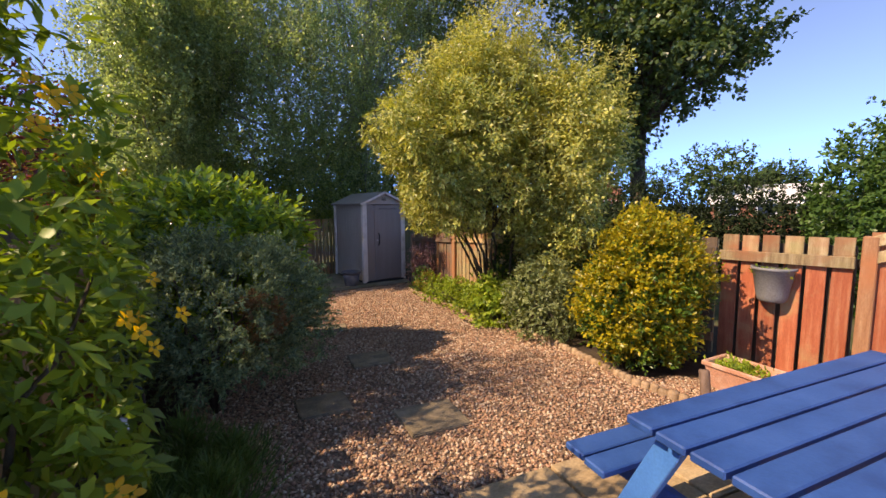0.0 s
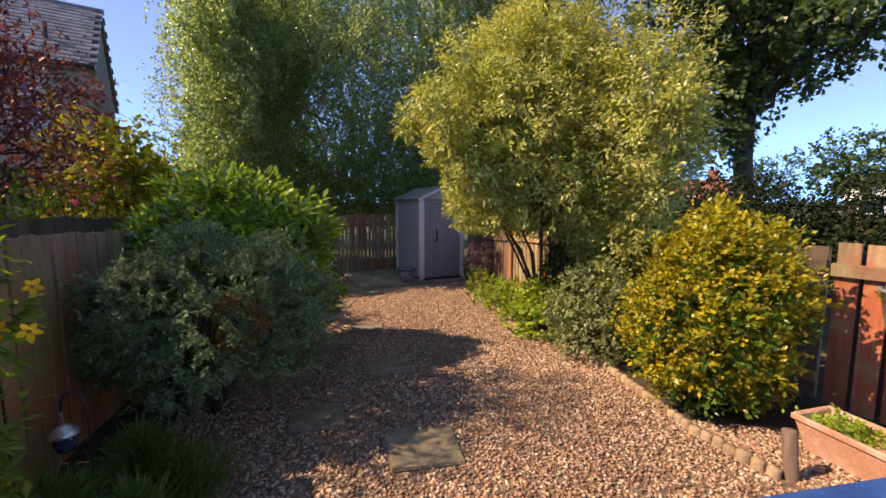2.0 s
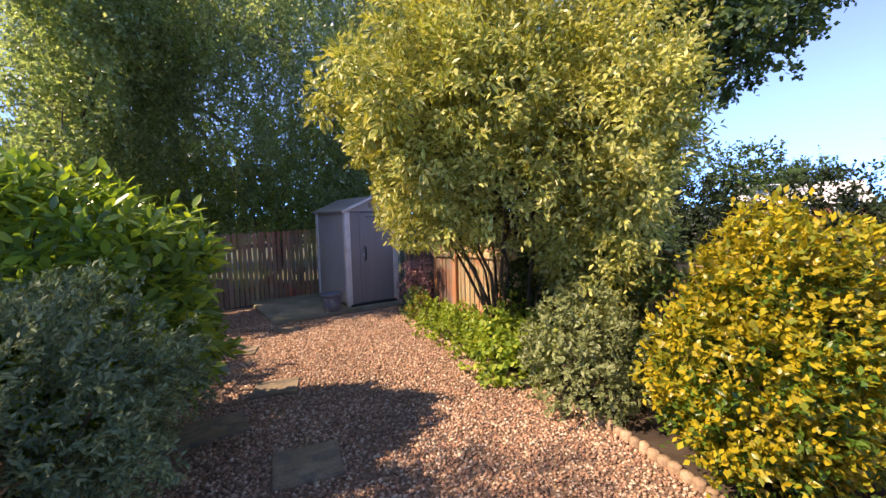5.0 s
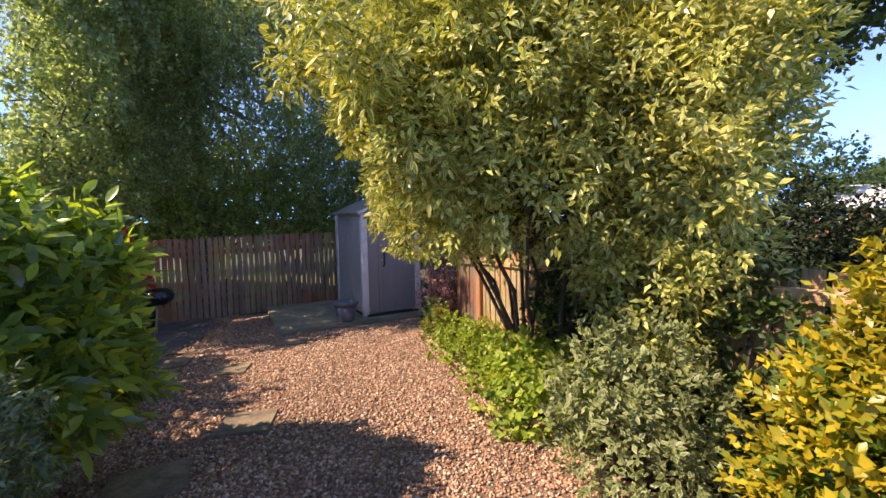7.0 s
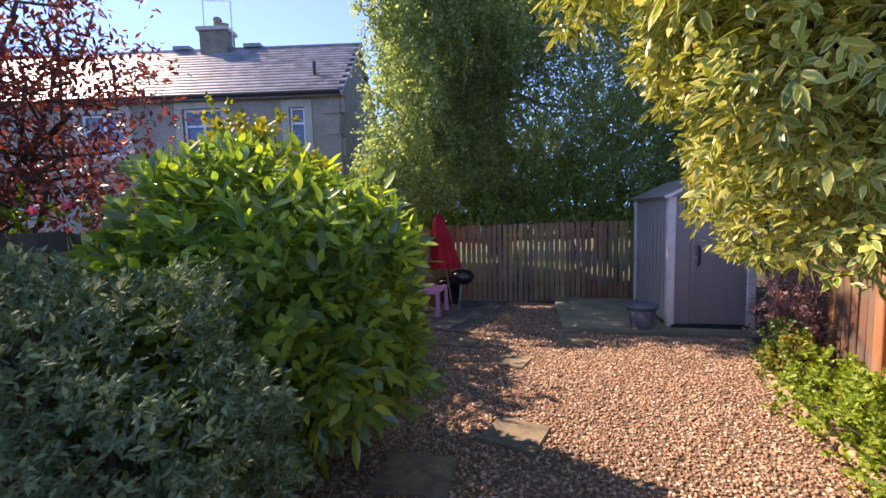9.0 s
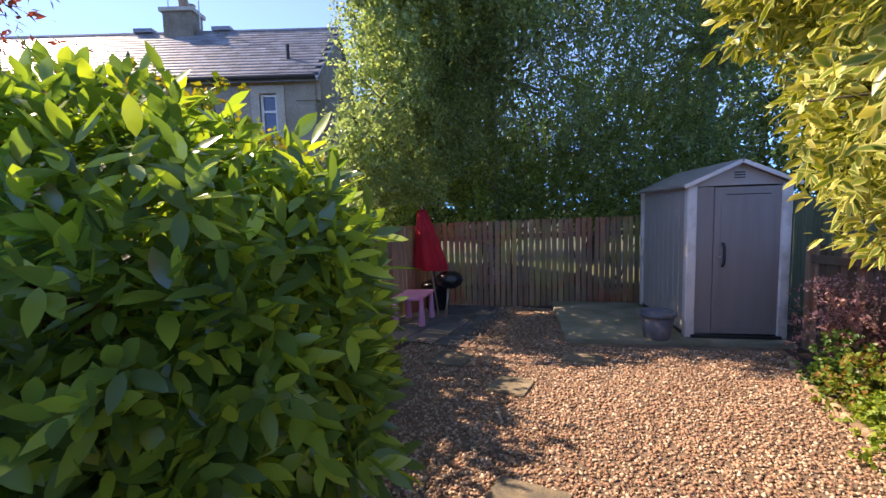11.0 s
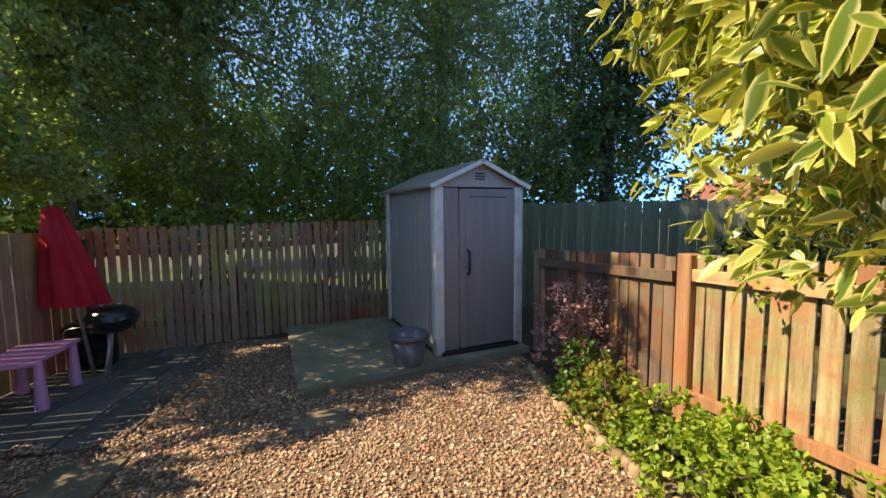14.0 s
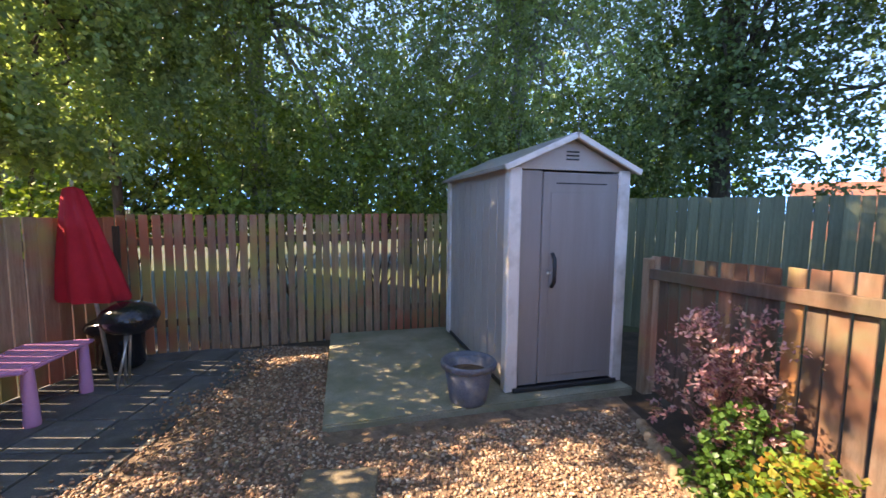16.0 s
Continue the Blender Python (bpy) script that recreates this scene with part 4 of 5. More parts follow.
for s in (-0.09, 0.09):
    part("hook", tubed([HB + FD * s + FN * 0.062 + Vector((0, 0, 0.30)), HB + FD * s + FN * 0.062 + Vector((0, 0, 0.36)), HB + FD * s + FN * 0.045 + Vector((0, 0, 0.362))], 0.006, 6), M_DARK_PLASTIC, basket)
n = 260
P = np.array([HB + FD * a + FN * b + Vector((0, 0, 0.265)) for a, b in zip(rng.uniform(-0.15, 0.15, n), rng.uniform(0.08, 0.17, n))]) + np.abs(rng.normal(size=(n, 3))) * np.array([0, 0, 0.03])
D, N = leaf_ways(np.tile([0, 0, 1.0], (n, 1)), 0.4, 0.1, 1.0)
part("foliage", leaf_mesh("foliage", P, D, N, 0.035, 0.6), L_GERANIUM, basket, "low green plants")

# ---- shaded corner ----
stool = thing("childs_table", (-1.84, 9.66, gz(9.66) + 0.02), "pink plastic childs table with tapered legs", "table")
LEGS = [(-1.98, 9.28), (-1.60, 9.42), (-1.72, 10.04), (-2.08, 9.90)]
zt = gz(9.66) + 0.47
bm = bmesh.new()
slab(bm, [(-2.03, 9.20), (-1.57, 9.36), (-1.68, 10.12), (-2.14, 9.96)], zt - 0.035, zt)
bmesh.ops.bevel(bm, geom=list(bm.edges), offset=0.012, segments=2, affect="EDGES")
part("table_top", bm, M_PINK, stool)
for x, y in LEGS:
    part("leg", lathe([(0.05, 0), (0.052, 0.02), (0.033, 0.42), (0.033, 0.45)], (x, y, gz(y) + 0.02), 14), M_PINK, stool, smooth=True)
UB = Vector((-1.72, 10.33, gz(10.3) + 0.02))
UT = Vector((-1.99, 10.36, 1.42))
umbrella = thing("parasol", UB, "folded red canvas parasol leaning by the fence", "parasol")
part("pole", tubed([UB, UB.lerp(UT, 0.5), UT], 0.017, 10), M_STEEL, umbrella, "pale metal pole", True)
bm = bmesh.new()
rings = []
for f, r in ((0.42, 0.27), (0.44, 0.285), (0.55, 0.255), (0.68, 0.205), (0.82, 0.15), (0.93, 0.105), (0.985, 0.075), (1.0, 0.01)):
    c = UB.lerp(UT, f)
    rings.append([bm.verts.new(c + Vector((math.cos(a), math.sin(a) * 0.6, 0)) * r * (1 + 0.16 * math.sin(a * 7 + f * 2))) for a in [k * math.tau / 42 for k in range(42)]])
for r0, r1 in zip(rings, rings[1:]):
    for k in range(42):
        bm.faces.new((r0[k], r0[(k + 1) % 42], r1[(k + 1) % 42], r1[k]))
part("canopy", bm, M_RED_CLOTH, umbrella, smooth=True)
part("finial", lathe([(0.004, 0), (0.016, 0.01), (0.018, 0.04), (0.003, 0.06)], UT, 10), M_STEEL, umbrella, smooth=True)

BB = Vector((-1.46, 10.25, gz(10.2) + 0.02))
grill = thing("kettle_barbecue", BB, "small black kettle barbecue on pale legs", "barbecue")
for k in range(3):
    a = k * math.tau / 3 + 0.3
    part("leg", tubed([BB + Vector((0.02 * math.cos(a), 0.02 * math.sin(a), 0.49)) if k else BB + Vector((-0.03, -0.03, 0.49)), BB + Vector((0.17 * math.cos(a), 0.17 * math.sin(a), 0.0)) if k else BB + Vector((-0.05, -0.04, 0))], 0.011, 8), M_STEEL, grill, "pale metal leg", True)
part("bowl", lathe([(0.01, 0.40), (0.12, 0.415), (0.20, 0.47), (0.235, 0.55), (0.235, 0.56)], BB + Vector((0, 0, 0.07)), 24), M_BLACK, grill, smooth=True)
part("lid", lathe([(0.24, 0.555), (0.238, 0.58), (0.20, 0.645), (0.11, 0.69), (0.01, 0.70)], BB + Vector((0, 0, 0.07)), 24), M_BLACK, grill, smooth=True)
G2 = Vector((-1.90, 10.70, gz(10.2) + 0.02))
smoker = thing("charcoal_barbecue", G2, "low black round charcoal barbecue", "barbecue")
part("body", lathe([(0.02, 0.0), (0.20, 0.0), (0.21, 0.03), (0.21, 0.34), (0.28, 0.40), (0.29, 0.43), (0.27, 0.43), (0.02, 0.42)], G2, 24), M_BLACK, smoker, smooth=True)
part("lid", lathe([(0.285, 0.432), (0.27, 0.47), (0.18, 0.52), (0.01, 0.535)], G2, 24), M_BLACK, smoker, smooth=True)
part("handle", tubed([G2 + Vector((-0.05, 0, 0.525)), G2 + Vector((-0.04, 0, 0.56)), G2 + Vector((0.04, 0, 0.56)), G2 + Vector((0.05, 0, 0.525))], 0.009, 6), M_DARK_PLASTIC, smoker)

# crook and lantern under the flowering shrub
CR = Vector((-0.67, 2.48, gz(2.48)))
crook = thing("shepherds_crook", CR, "thin black metal crook holding a solar lantern", "garden crook")
part("crook_stem", tubed([CR, CR + Vector((0, 0, 0.58))] + [CR + Vector((-0.05 + 0.05 * math.cos(a), -0.01, 0.65 + 0.06 * math.sin(a))) for a in (0, 0.6, 1.2, 1.8, 2.4, 3.0)] + [CR + Vector((-0.105, -0.01, 0.61))], 0.006, 6), M_DARK_PLASTIC, crook, smooth=True)
LN = CR + Vector((-0.10, -0.01, 0.47))
lantern = thing("solar_lantern", LN, "small silver solar lantern hanging from the crook", "lantern")
part("cap", lathe([(0.004, 0.07), (0.03, 0.062), (0.058, 0.03), (0.06, 0.02), (0.01, 0.02)], LN, 16), M_STEEL, lantern, smooth=True)
part("globe", lathe([(0.045, 0.018), (0.05, -0.02), (0.035, -0.06), (0.005, -0.07)], LN, 16), M_GLASS, lantern, "dark glass globe", True)
part("wire", tubed([LN + Vector((0, 0, 0.068)), LN + Vector((-0.005, 0, 0.145))], 0.003, 5), M_STEEL, lantern)

# ---- planting ----
bush("laurel_bush", (-0.72, 4.95, gz(4.95)), (-0.68, 4.92, 0.86), (1.02, 0.87, 0.89), 15500, 0.118, L_LAUREL, "large rounded glossy green laurel bush beside the gravel", "shrub", 0.36, seed=3, freq=4.4, amount=0.15, depth=0.13, up=0.55, stems=14, droop=0.10, k=10, twig=0.075, fine=2, whorl=True,
     keep=lambda P: np.hypot((P[:, 0] + 0.68) / 1.02, (P[:, 1] - 4.92) / 0.87) < 0.64 + 0.75 * (P[:, 2] + 0.2))
jn = bush("juniper_bush", (-0.50, 3.62, gz(3.6)), (-0.46, 3.64, 0.70), (0.80, 0.79, 0.56), 82000, 0.032, L_JUNIPER, "low spreading blue-green juniper bush", "shrub", 0.34, seed=5, freq=9.0, amount=0.22, depth=0.08, up=0.1, wild=0.45, stems=12, k=24, twig=0.075, fine=False,
     keep=lambda P: P[:, 2] > 0.13 + 0.5 * np.maximum(0, 0.55 - np.hypot(P[:, 0] + 0.48, P[:, 1] - 3.62)))
for c in ((-0.17, 2.95, 0.86), (0.0, 3.02, 0.74), (-0.16, 2.93, 0.66)):
    P, D, N = sprays(700, 24, c, (0.075, 0.06, 0.09), 6, 4.0, 0.3, 0.3, twig=0.06)
    part("dead_sprig", leaf_mesh("dead_sprig", P, D, N, 0.03, 0.34, fine=False), L_DEAD, jn, "rusty brown dead sprigs")
eu = bush("euonymus_bush", (3.42, 3.05, gz(3.05)), (3.43, 2.99, 0.66), (0.53, 0.47, 0.68), 23000, 0.044, L_EUONYMUS, "rounded golden yellow and green euonymus bush", "shrub", 0.62, seed=9, freq=4.2, amount=0.26, depth=0.12, up=0.4, wild=0.6, stems=12, twig=0.13)
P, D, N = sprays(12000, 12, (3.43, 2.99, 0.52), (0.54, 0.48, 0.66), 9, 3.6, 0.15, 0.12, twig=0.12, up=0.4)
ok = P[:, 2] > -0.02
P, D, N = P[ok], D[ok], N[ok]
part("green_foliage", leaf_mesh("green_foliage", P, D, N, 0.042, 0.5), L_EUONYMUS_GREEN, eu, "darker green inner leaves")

# big variegated shrub-tree
pv = thing("variegated_tree", (3.32, 5.85, gz(5.85)), "large many-stemmed shrub tree with yellow-edged leaves", "tree")
PB = [((2.95, 5.65, 2.4), (1.32, 1.38, 1.25), 36000, 18), ((2.12, 5.55, 1.95), (0.68, 0.85, 0.85), 12000, 9), ((3.2, 5.5, 3.55), (0.9, 0.95, 0.85), 12000, 10),
      ((3.9, 4.80, 2.5), (0.78, 0.9, 1.1), 17000, 12), ((2.2, 6.2, 2.4), (0.72, 0.72, 0.85), 10500, 9), ((2.35, 5.3, 2.95), (0.75, 0.75, 0.75), 10500, 9), ((3.75, 4.85, 1.25), (0.62, 0.75, 0.9), 14000, 9), ((2.6, 6.5, 1.75), (0.45, 0.38, 0.48), 2600, 6),
      ((1.55, 5.0, 2.5), (0.5, 0.5, 0.42), 3200, 6), ((3.72, 4.25, 2.15), (0.42, 0.45, 0.75), 4500, 7)]
Ps, Ds, Ns = [], [], []
for i, (c, r, count, lobes) in enumerate(PB):
    for j in range(lobes):
        z = 1 - 2 * (j + 0.5) / lobes
        a, q, f = j * 2.4 + i, math.sqrt(1 - z * z), rng.uniform(0.36, 0.5)
        lobe = (c[0] + r[0] * 0.68 * q * math.cos(a), c[1] + r[1] * 0.68 * q * math.sin(a), c[2] + r[2] * 0.68 * z)
        P, D, N = rosettes(count // lobes, 11, lobe, (r[0] * f, r[1] * f, r[2] * f * 1.1), 21 + i * 17 + j, 4.6, 0.28, 0.16, twig=0.085, up=0.35)
        ok = ((P[:, 2] > 2.1) & (P[:, 0] > 1.05) | (P[:, 0] > 1.52 + 0.12 * np.sin(P[:, 1] * 4))) & ((P[:, 2] > 2.05) | (np.hypot(P[:, 0] - np.interp(P[:, 1], [4.0, 4.9, 5.7, 6.5], [1.1, 1.08, 1.24, 1.34]), np.maximum(P[:, 1] - 6.5, 0)) > 0.5)) & (P[:, 2] > np.where(P[:, 0] > 3.2, 0.15, 1.0) + np.where(P[:, 0] < 2.6, 0.22, 0.06) * np.abs(P[:, 0] - 2.6))
        ok &= (P[:, 1] < 6.3) | (P[:, 0] > 1.38 + 1.6 * (P[:, 1] - 6.18))
        Ps.append(P[ok]), Ds.append(D[ok]), Ns.append(N[ok])
        if ok.sum() > 10:
            part("limb", limb_bm((3.25, 5.85, 1.2), lobe, 0.02, 0.004, 0.1), M_BARK, pv, smooth=True)
P, D, N = sprays(11000, 22, (3.1, 5.55, 2.4), (1.3, 1.3, 1.35), 29, 3.0, 0.15, 0.4, twig=0.35, wild=0.8)
ok = (P[:, 0] > 2.0) & (P[:, 2] > 1.1)
Ps.append(P[ok]), Ds.append(D[ok]), Ns.append(N[ok])
P, D, N = np.concatenate(Ps), np.concatenate(Ds), np.concatenate(Ns)
near = (P[:, 0] < 2.2) & (P[:, 1] > 4.5) & (P[:, 2] < 2.65)
far = ~near & ((P[:, 0] > 3.1) | (P[:, 2] > 3.2))
mid = ~near & ~far
part("foliage", leaf_mesh("foliage", P[far], D[far], N[far], 0.068, 0.38, fine=False, droop=0.14), L_PRIVET, pv)
part("foliage", leaf_mesh("foliage", P[mid], D[mid], N[mid], 0.066, 0.36, droop=0.14), L_PRIVET, pv)
part("foliage", leaf_mesh("foliage", P[near], D[near], N[near], 0.058, 0.40, fine=2, droop=0.2, spread=0.45), L_PRIVET, pv)
for k in range(13):
    a = k * 2.4
    b = Vector((3.32 + 0.16 * math.cos(a) * (k % 3 + 1) / 2, 5.85 + 0.2 * math.sin(a) * (k % 3 + 1) / 2, gz(5.85)))
    e = Vector((3.2 + 0.75 * math.cos(a), 5.8 + 0.75 * math.sin(a), 1.7))
    bm = bmesh.new()
    limbs(bm, b, [e], rng.uniform(0.018, 0.032), 0.012, 0.05)
    part("trunk", bm, M_BARK, pv, smooth=True)

bush("grey_shrub", (3.15, 4.25, gz(4.25)), (3.14, 4.22, 0.25), (0.46, 0.52, 0.56), 7500, 0.045, L_GREY, "small grey-green variegated shrub in the bed", "shrub", 0.5, seed=11, stems=7)
bush("yellow_green_shrub", (3.05, 5.15, gz(5.15)), (3.02, 5.15, 0.06), (0.40, 0.48, 0.42), 3600, 0.07, L_GERANIUM, "leafy bright green border plant at the path", "plant", 0.6, seed=13, stems=6)
for bx, by, r, h, seed, mt, lab in ((2.95, 5.95, 0.34, 0.36, 31, L_GERANIUM, "bright green leafy border plant"), (2.98, 6.55, 0.34, 0.36, 32, L_GERANIUM, "bright green leafy border plant"),
                                    (3.02, 7.1, 0.36, 0.36, 33, L_GERANIUM, "bright green leafy border plant"), (3.02, 7.62, 0.34, 0.36, 34, L_GERANIUM, "bright green leafy border plant"),
                                    (2.98, 8.08, 0.27, 0.34, 35, L_AUTUMN, "low border plant turning yellow and red"), (2.98, 8.50, 0.24, 0.44, 36, L_LIT_HEDGE, "bright green leafy border plant"),
                                    (3.35, 6.6, 0.34, 0.3, 37, L_GERANIUM, "bright green leafy border plant"), (3.36, 7.35, 0.3, 0.26, 38, L_GERANIUM, "bright green leafy border plant")):
    bush("border_plant", (bx, by, gz(by)), (bx, by, gz(by) + 0.06), (r, r, h), 2900, 0.037, mt, lab, "plant", 0.9, seed=seed, amount=0.25, up=0.5, stems=5, group="plants along the bed")
for cx, cy, rx, ry, rz, seed in ((3.80, 5.1, 0.34, 0.65, 1.15, 45), (3.66, 5.95, 0.26, 0.5, 0.85, 46), (3.92, 4.2, 0.34, 0.6, 1.1, 47)):
    bush("dark_shrub", (cx, cy, gz(cy)), (cx, cy, 0.2), (rx, ry, rz), 4500, 0.06, L_HEDGE, "dark green leafy shrub against the fence", "shrub", 0.55, seed=seed, amount=0.25, stems=6, group="shrubs against the fence")
# barberry with arching shoots
bb = bush("barberry_bush", (3.12, 8.78, gz(8.8)), (3.12, 8.80, 0.02), (0.30, 0.34, 0.42), 2300, 0.034, L_BARBERRY, "pinkish purple barberry bush with arching shoots", "shrub", 0.6, seed=41, amount=0.3, depth=0.3, up=0.3, stems=10)
PP = []
for k in range(34):
    a = rng.uniform(0, math.tau)
    r, h = rng.uniform(0.15, 0.5), rng.uniform(0.55, 1.02)
    for f in np.linspace(0.25, 1, 38):
        PP.append((3.12 + math.cos(a) * r * f ** 1.4, 8.80 + math.sin(a) * r * f ** 1.4, gz(8.9) + h * math.sin(f * 2.0) + rng.normal() * 0.012))
PP = np.array(PP) + rng.normal(size=(len(PP), 3)) * 0.014
D, N = leaf_ways(np.tile([0, 0, 1.0], (len(PP), 1)), 0.2, 0.1, 1.0)
part("shoot_foliage", leaf_mesh("shoot_foliage", PP, D, N, 0.034, 0.6), L_BARBERRY, bb, "arching pink-tipped shoots")

cr = bush("climbing_rose", (3.84, 7.55, gz(7.5)), (3.62, 7.55, 0.98), (0.16, 0.3, 0.16), 240, 0.045, L_GERANIUM, "thin climbing rose over the fence with a white bloom", "plant", 0.6, seed=48, amount=0.3, stems=0)

# flowering shrub beside the first steps
hy = bush("flowering_shrub", (-0.90, 1.55, gz(1.55)), (-0.88, 1.55, 1.0), (0.46, 0.52, 1.12), 9000, 0.075, L_HYPERICUM, "tall green shrub with yellow open flowers", "shrub", 0.36, seed=51, freq=4, amount=0.25, depth=0.25, up=0.1, stems=12, droop=0.2,
          keep=lambda P: P[:, 0] + 0.25 * (P[:, 1] - 1.5) < -0.40)


def blossom(centre, facing, r, material, name="flower", parent=None):
    f = Vector(facing).normalized()
    a = f.orthogonal().normalized()
    b = f.cross(a)
    P, D = [], []
    for k in range(5):
        w = a * math.cos(k * math.tau / 5) + b * math.sin(k * math.tau / 5)
        P.append(Vector(centre) + w * 0.004)
        D.append(w + f * 0.25)
    part(name, leaf_mesh(name, np.array(P), np.array(D), np.tile(np.array(f), (5, 1)), r, 0.62, fine=2, spread=0.15), material, parent)


for c in ((-0.47, 1.95, 1.22), (-0.50, 1.83, 1.10), (-0.52, 1.80, 1.14), (-0.44, 1.52, 1.16), (-0.42, 1.57, 1.10), (-0.33, 1.72, 1.12), (-0.40, 1.63, 1.03), (-0.40, 1.30, 0.72), (-0.42, 1.26, 0.76), (-0.55, 1.05, 0.9), (-0.56, 1.4, 1.72),
          (-0.50, 1.34, 1.78), (-0.60, 1.50, 1.85), (-0.5, 1.45, 1.82), (-0.62, 2.0, 1.62)):
    blossom(c, (0.75, -0.55, 0.35), rng.uniform(0.031, 0.038), L_PETAL, parent=hy)
for c in ((3.56, 7.62, 1.10), (3.55, 7.60, 1.13), (3.57, 7.64, 1.13)):
    blossom(c, (-0.8, -0.5, 0.4), 0.024, L_WHITE, parent=cr)
# feathery clumps at its foot
for cx, cy, h in ((-0.45, 1.75, 0.42), (-0.62, 2.15, 0.45), (-0.35, 2.15, 0.36), (-0.55, 2.65, 0.4), (-0.30, 2.55, 0.28), (-0.62, 1.35, 0.5), (-0.35, 1.4, 0.36)):
    n = 1500
    a = rng.uniform(0, math.tau, n)
    r = np.abs(rng.normal(0, 0.13, n))
    P = np.stack([cx + np.cos(a) * r, cy + np.sin(a) * r, gz(cy) + rng.uniform(0, h, n) * np.exp(-r * 2)], 1)
    D = np.stack([np.cos(a) * 0.5, np.sin(a) * 0.5, np.full(n, 0.9)], 1) + rng.normal(size=(n, 3)) * 0.35
    N = rng.normal(size=(n, 3))
    g = thing("grassy_clump", (cx, cy, gz(cy)), "dark green feathery clump under the shrub", "plant", "clumps under the shrub")
    part("foliage", leaf_mesh("foliage", P, D, N, 0.10, 0.07, fine=False), L_GRASS, g)

# climbers and trees beyond the shady side
bush("yellowing_climber", (-2.75, 6.7, gz(6.8)), (-2.75, 6.7, 1.75), (0.62, 0.7, 0.9), 4200, 0.085, L_VINE, "yellowing leafy climber over the fence", "shrub", 0.75, seed=61, amount=0.3, depth=0.3, stems=8)
bush("yellowing_climber", (-2.85, 7.8, gz(7.7)), (-2.85, 7.8, 1.65), (0.55, 0.6, 0.85), 3600, 0.085, L_VINE, "yellow-green leafy climber over the fence", "shrub", 0.75, seed=64, amount=0.3, depth=0.3, stems=8)
bush("flowering_ground_shrub", (-1.12, 6.75, gz(6.75)), (-1.12, 6.75, 0.02), (0.45, 0.85, 0.42), 4500, 0.05, L_HYPERICUM, "low leafy shrub in the shaded bed by the fence", "shrub", 0.4, seed=65, amount=0.3, depth=0.25, stems=8)
hr = bush("rose_hedge", (-2.0, 3.6, gz(3.6)), (-2.0, 3.5, 1.2), (0.5, 1.5, 0.55), 6500, 0.055, L_HYPERICUM, "mixed rose bushes just behind the fence", "shrub", 0.55, seed=63, amount=0.3, depth=0.3, stems=8)
for c in ((-1.62, 4.35, 1.55), (-1.68, 4.22, 1.52)):
    blossom(c, (0.7, -0.6, 0.3), 0.03, L_ROSE, parent=hr)


def broad_tree(name, at, label, trunk_h, trunk_r, blobs, n, size, leaf, bark=M_BARK, width=0.7, seed=70, amount=0.25, limb_n=4, hang=0.0, depth=0.25, k=14, twig=0.4, clear=1.0, group="", mass=1.0, clumps=0):
    """A tree: tapered trunk, limbs to each mass of its crown, and leaves on twigs or, with hang, on hanging shoots too."""
    t = thing(name, at, label, "tree", group)
    bx, by, bz = at
    bm = bmesh.new()
    tube(bm, [(bx, by, bz - 0.1), (bx + 0.04, by, bz + trunk_h * 0.3), (bx - 0.03, by + 0.05, bz + trunk_h * 0.65), (bx + 0.02, by, bz + trunk_h)], [trunk_r * 1.25, trunk_r, trunk_r * 0.85, trunk_r * 0.6], 10)
    part("trunk", bm, bark, t, smooth=True)
    Ps, Ds, Ns = [], [], []
    if clumps:
        small = []
        for c, r in blobs:
            for j in range(clumps):
                z = 1 - 2 * (j + 0.5) / clumps
                a = j * 2.4 + c[0]
                q = math.sqrt(1 - z * z)
                s = rng.uniform(0.34, 0.52)
                small.append(((c[0] + r[0] * 0.72 * q * math.cos(a), c[1] + r[1] * 0.72 * q * math.sin(a), c[2] + r[2] * 0.72 * z), (r[0] * s, r[1] * s, r[2] * s * 0.85)))
        blobs = small
    tot = sum((r[0] * r[2] + r[0] * r[1]) for _, r in blobs)
    for i, (c, r) in enumerate(blobs):
        m = int(n * (r[0] * r[2] + r[0] * r[1]) / tot)
        P, D, N = sprays(int(m * mass), k, c, r, seed + i, 3.8, amount, depth, twig=twig, droop=0.2)
        for q in rng.choice(len(P), limb_n, replace=False):
            part("limb", limb_bm((bx, by, bz + trunk_h * 0.9), np.array(c) + (P[q] - np.array(c)) * 0.75, trunk_r * 0.35, 0.01, 0.25), bark, t, smooth=True)
        Ps.append(P), Ds.append(D), Ns.append(N)
        if hang:
            h = 24
            S, O = shell(m // h, c, (r[0] * 1.02, r[1] * 1.02, r[2]), seed + i, 3.8, amount, 0.15, -0.5)
            f = np.tile(np.linspace(0, 1, h), len(S))
            ln = np.repeat(rng.uniform(0.3, 1.0, len(S)) * hang, h)
            sw = np.repeat(rng.normal(size=(len(S), 2)) * 0.12, h, 0)
            H = np.repeat(S, h, 0)
            H = H + np.stack([sw[:, 0] * f, sw[:, 1] * f, -ln * f], 1) + rng.normal(size=H.shape) * 0.032
            Ps.append(H)
            Ds.append(unit(np.array([0, 0, -0.8]) + rng.normal(size=H.shape) * 0.7))
            Ns.append(unit(np.repeat(O, h, 0) + rng.normal(size=H.shape) * 0.7))
    P, D, N = np.concatenate(Ps), np.concatenate(Ds), np.concatenate(Ns)
    ok = P[:, 2] > np.where(P[:, 1] < 12.4, clear, 0.9)
    part("crown", leaf_mesh("crown", P[ok], D[ok], N[ok], size, width, fine=False), leaf, t)
    return t


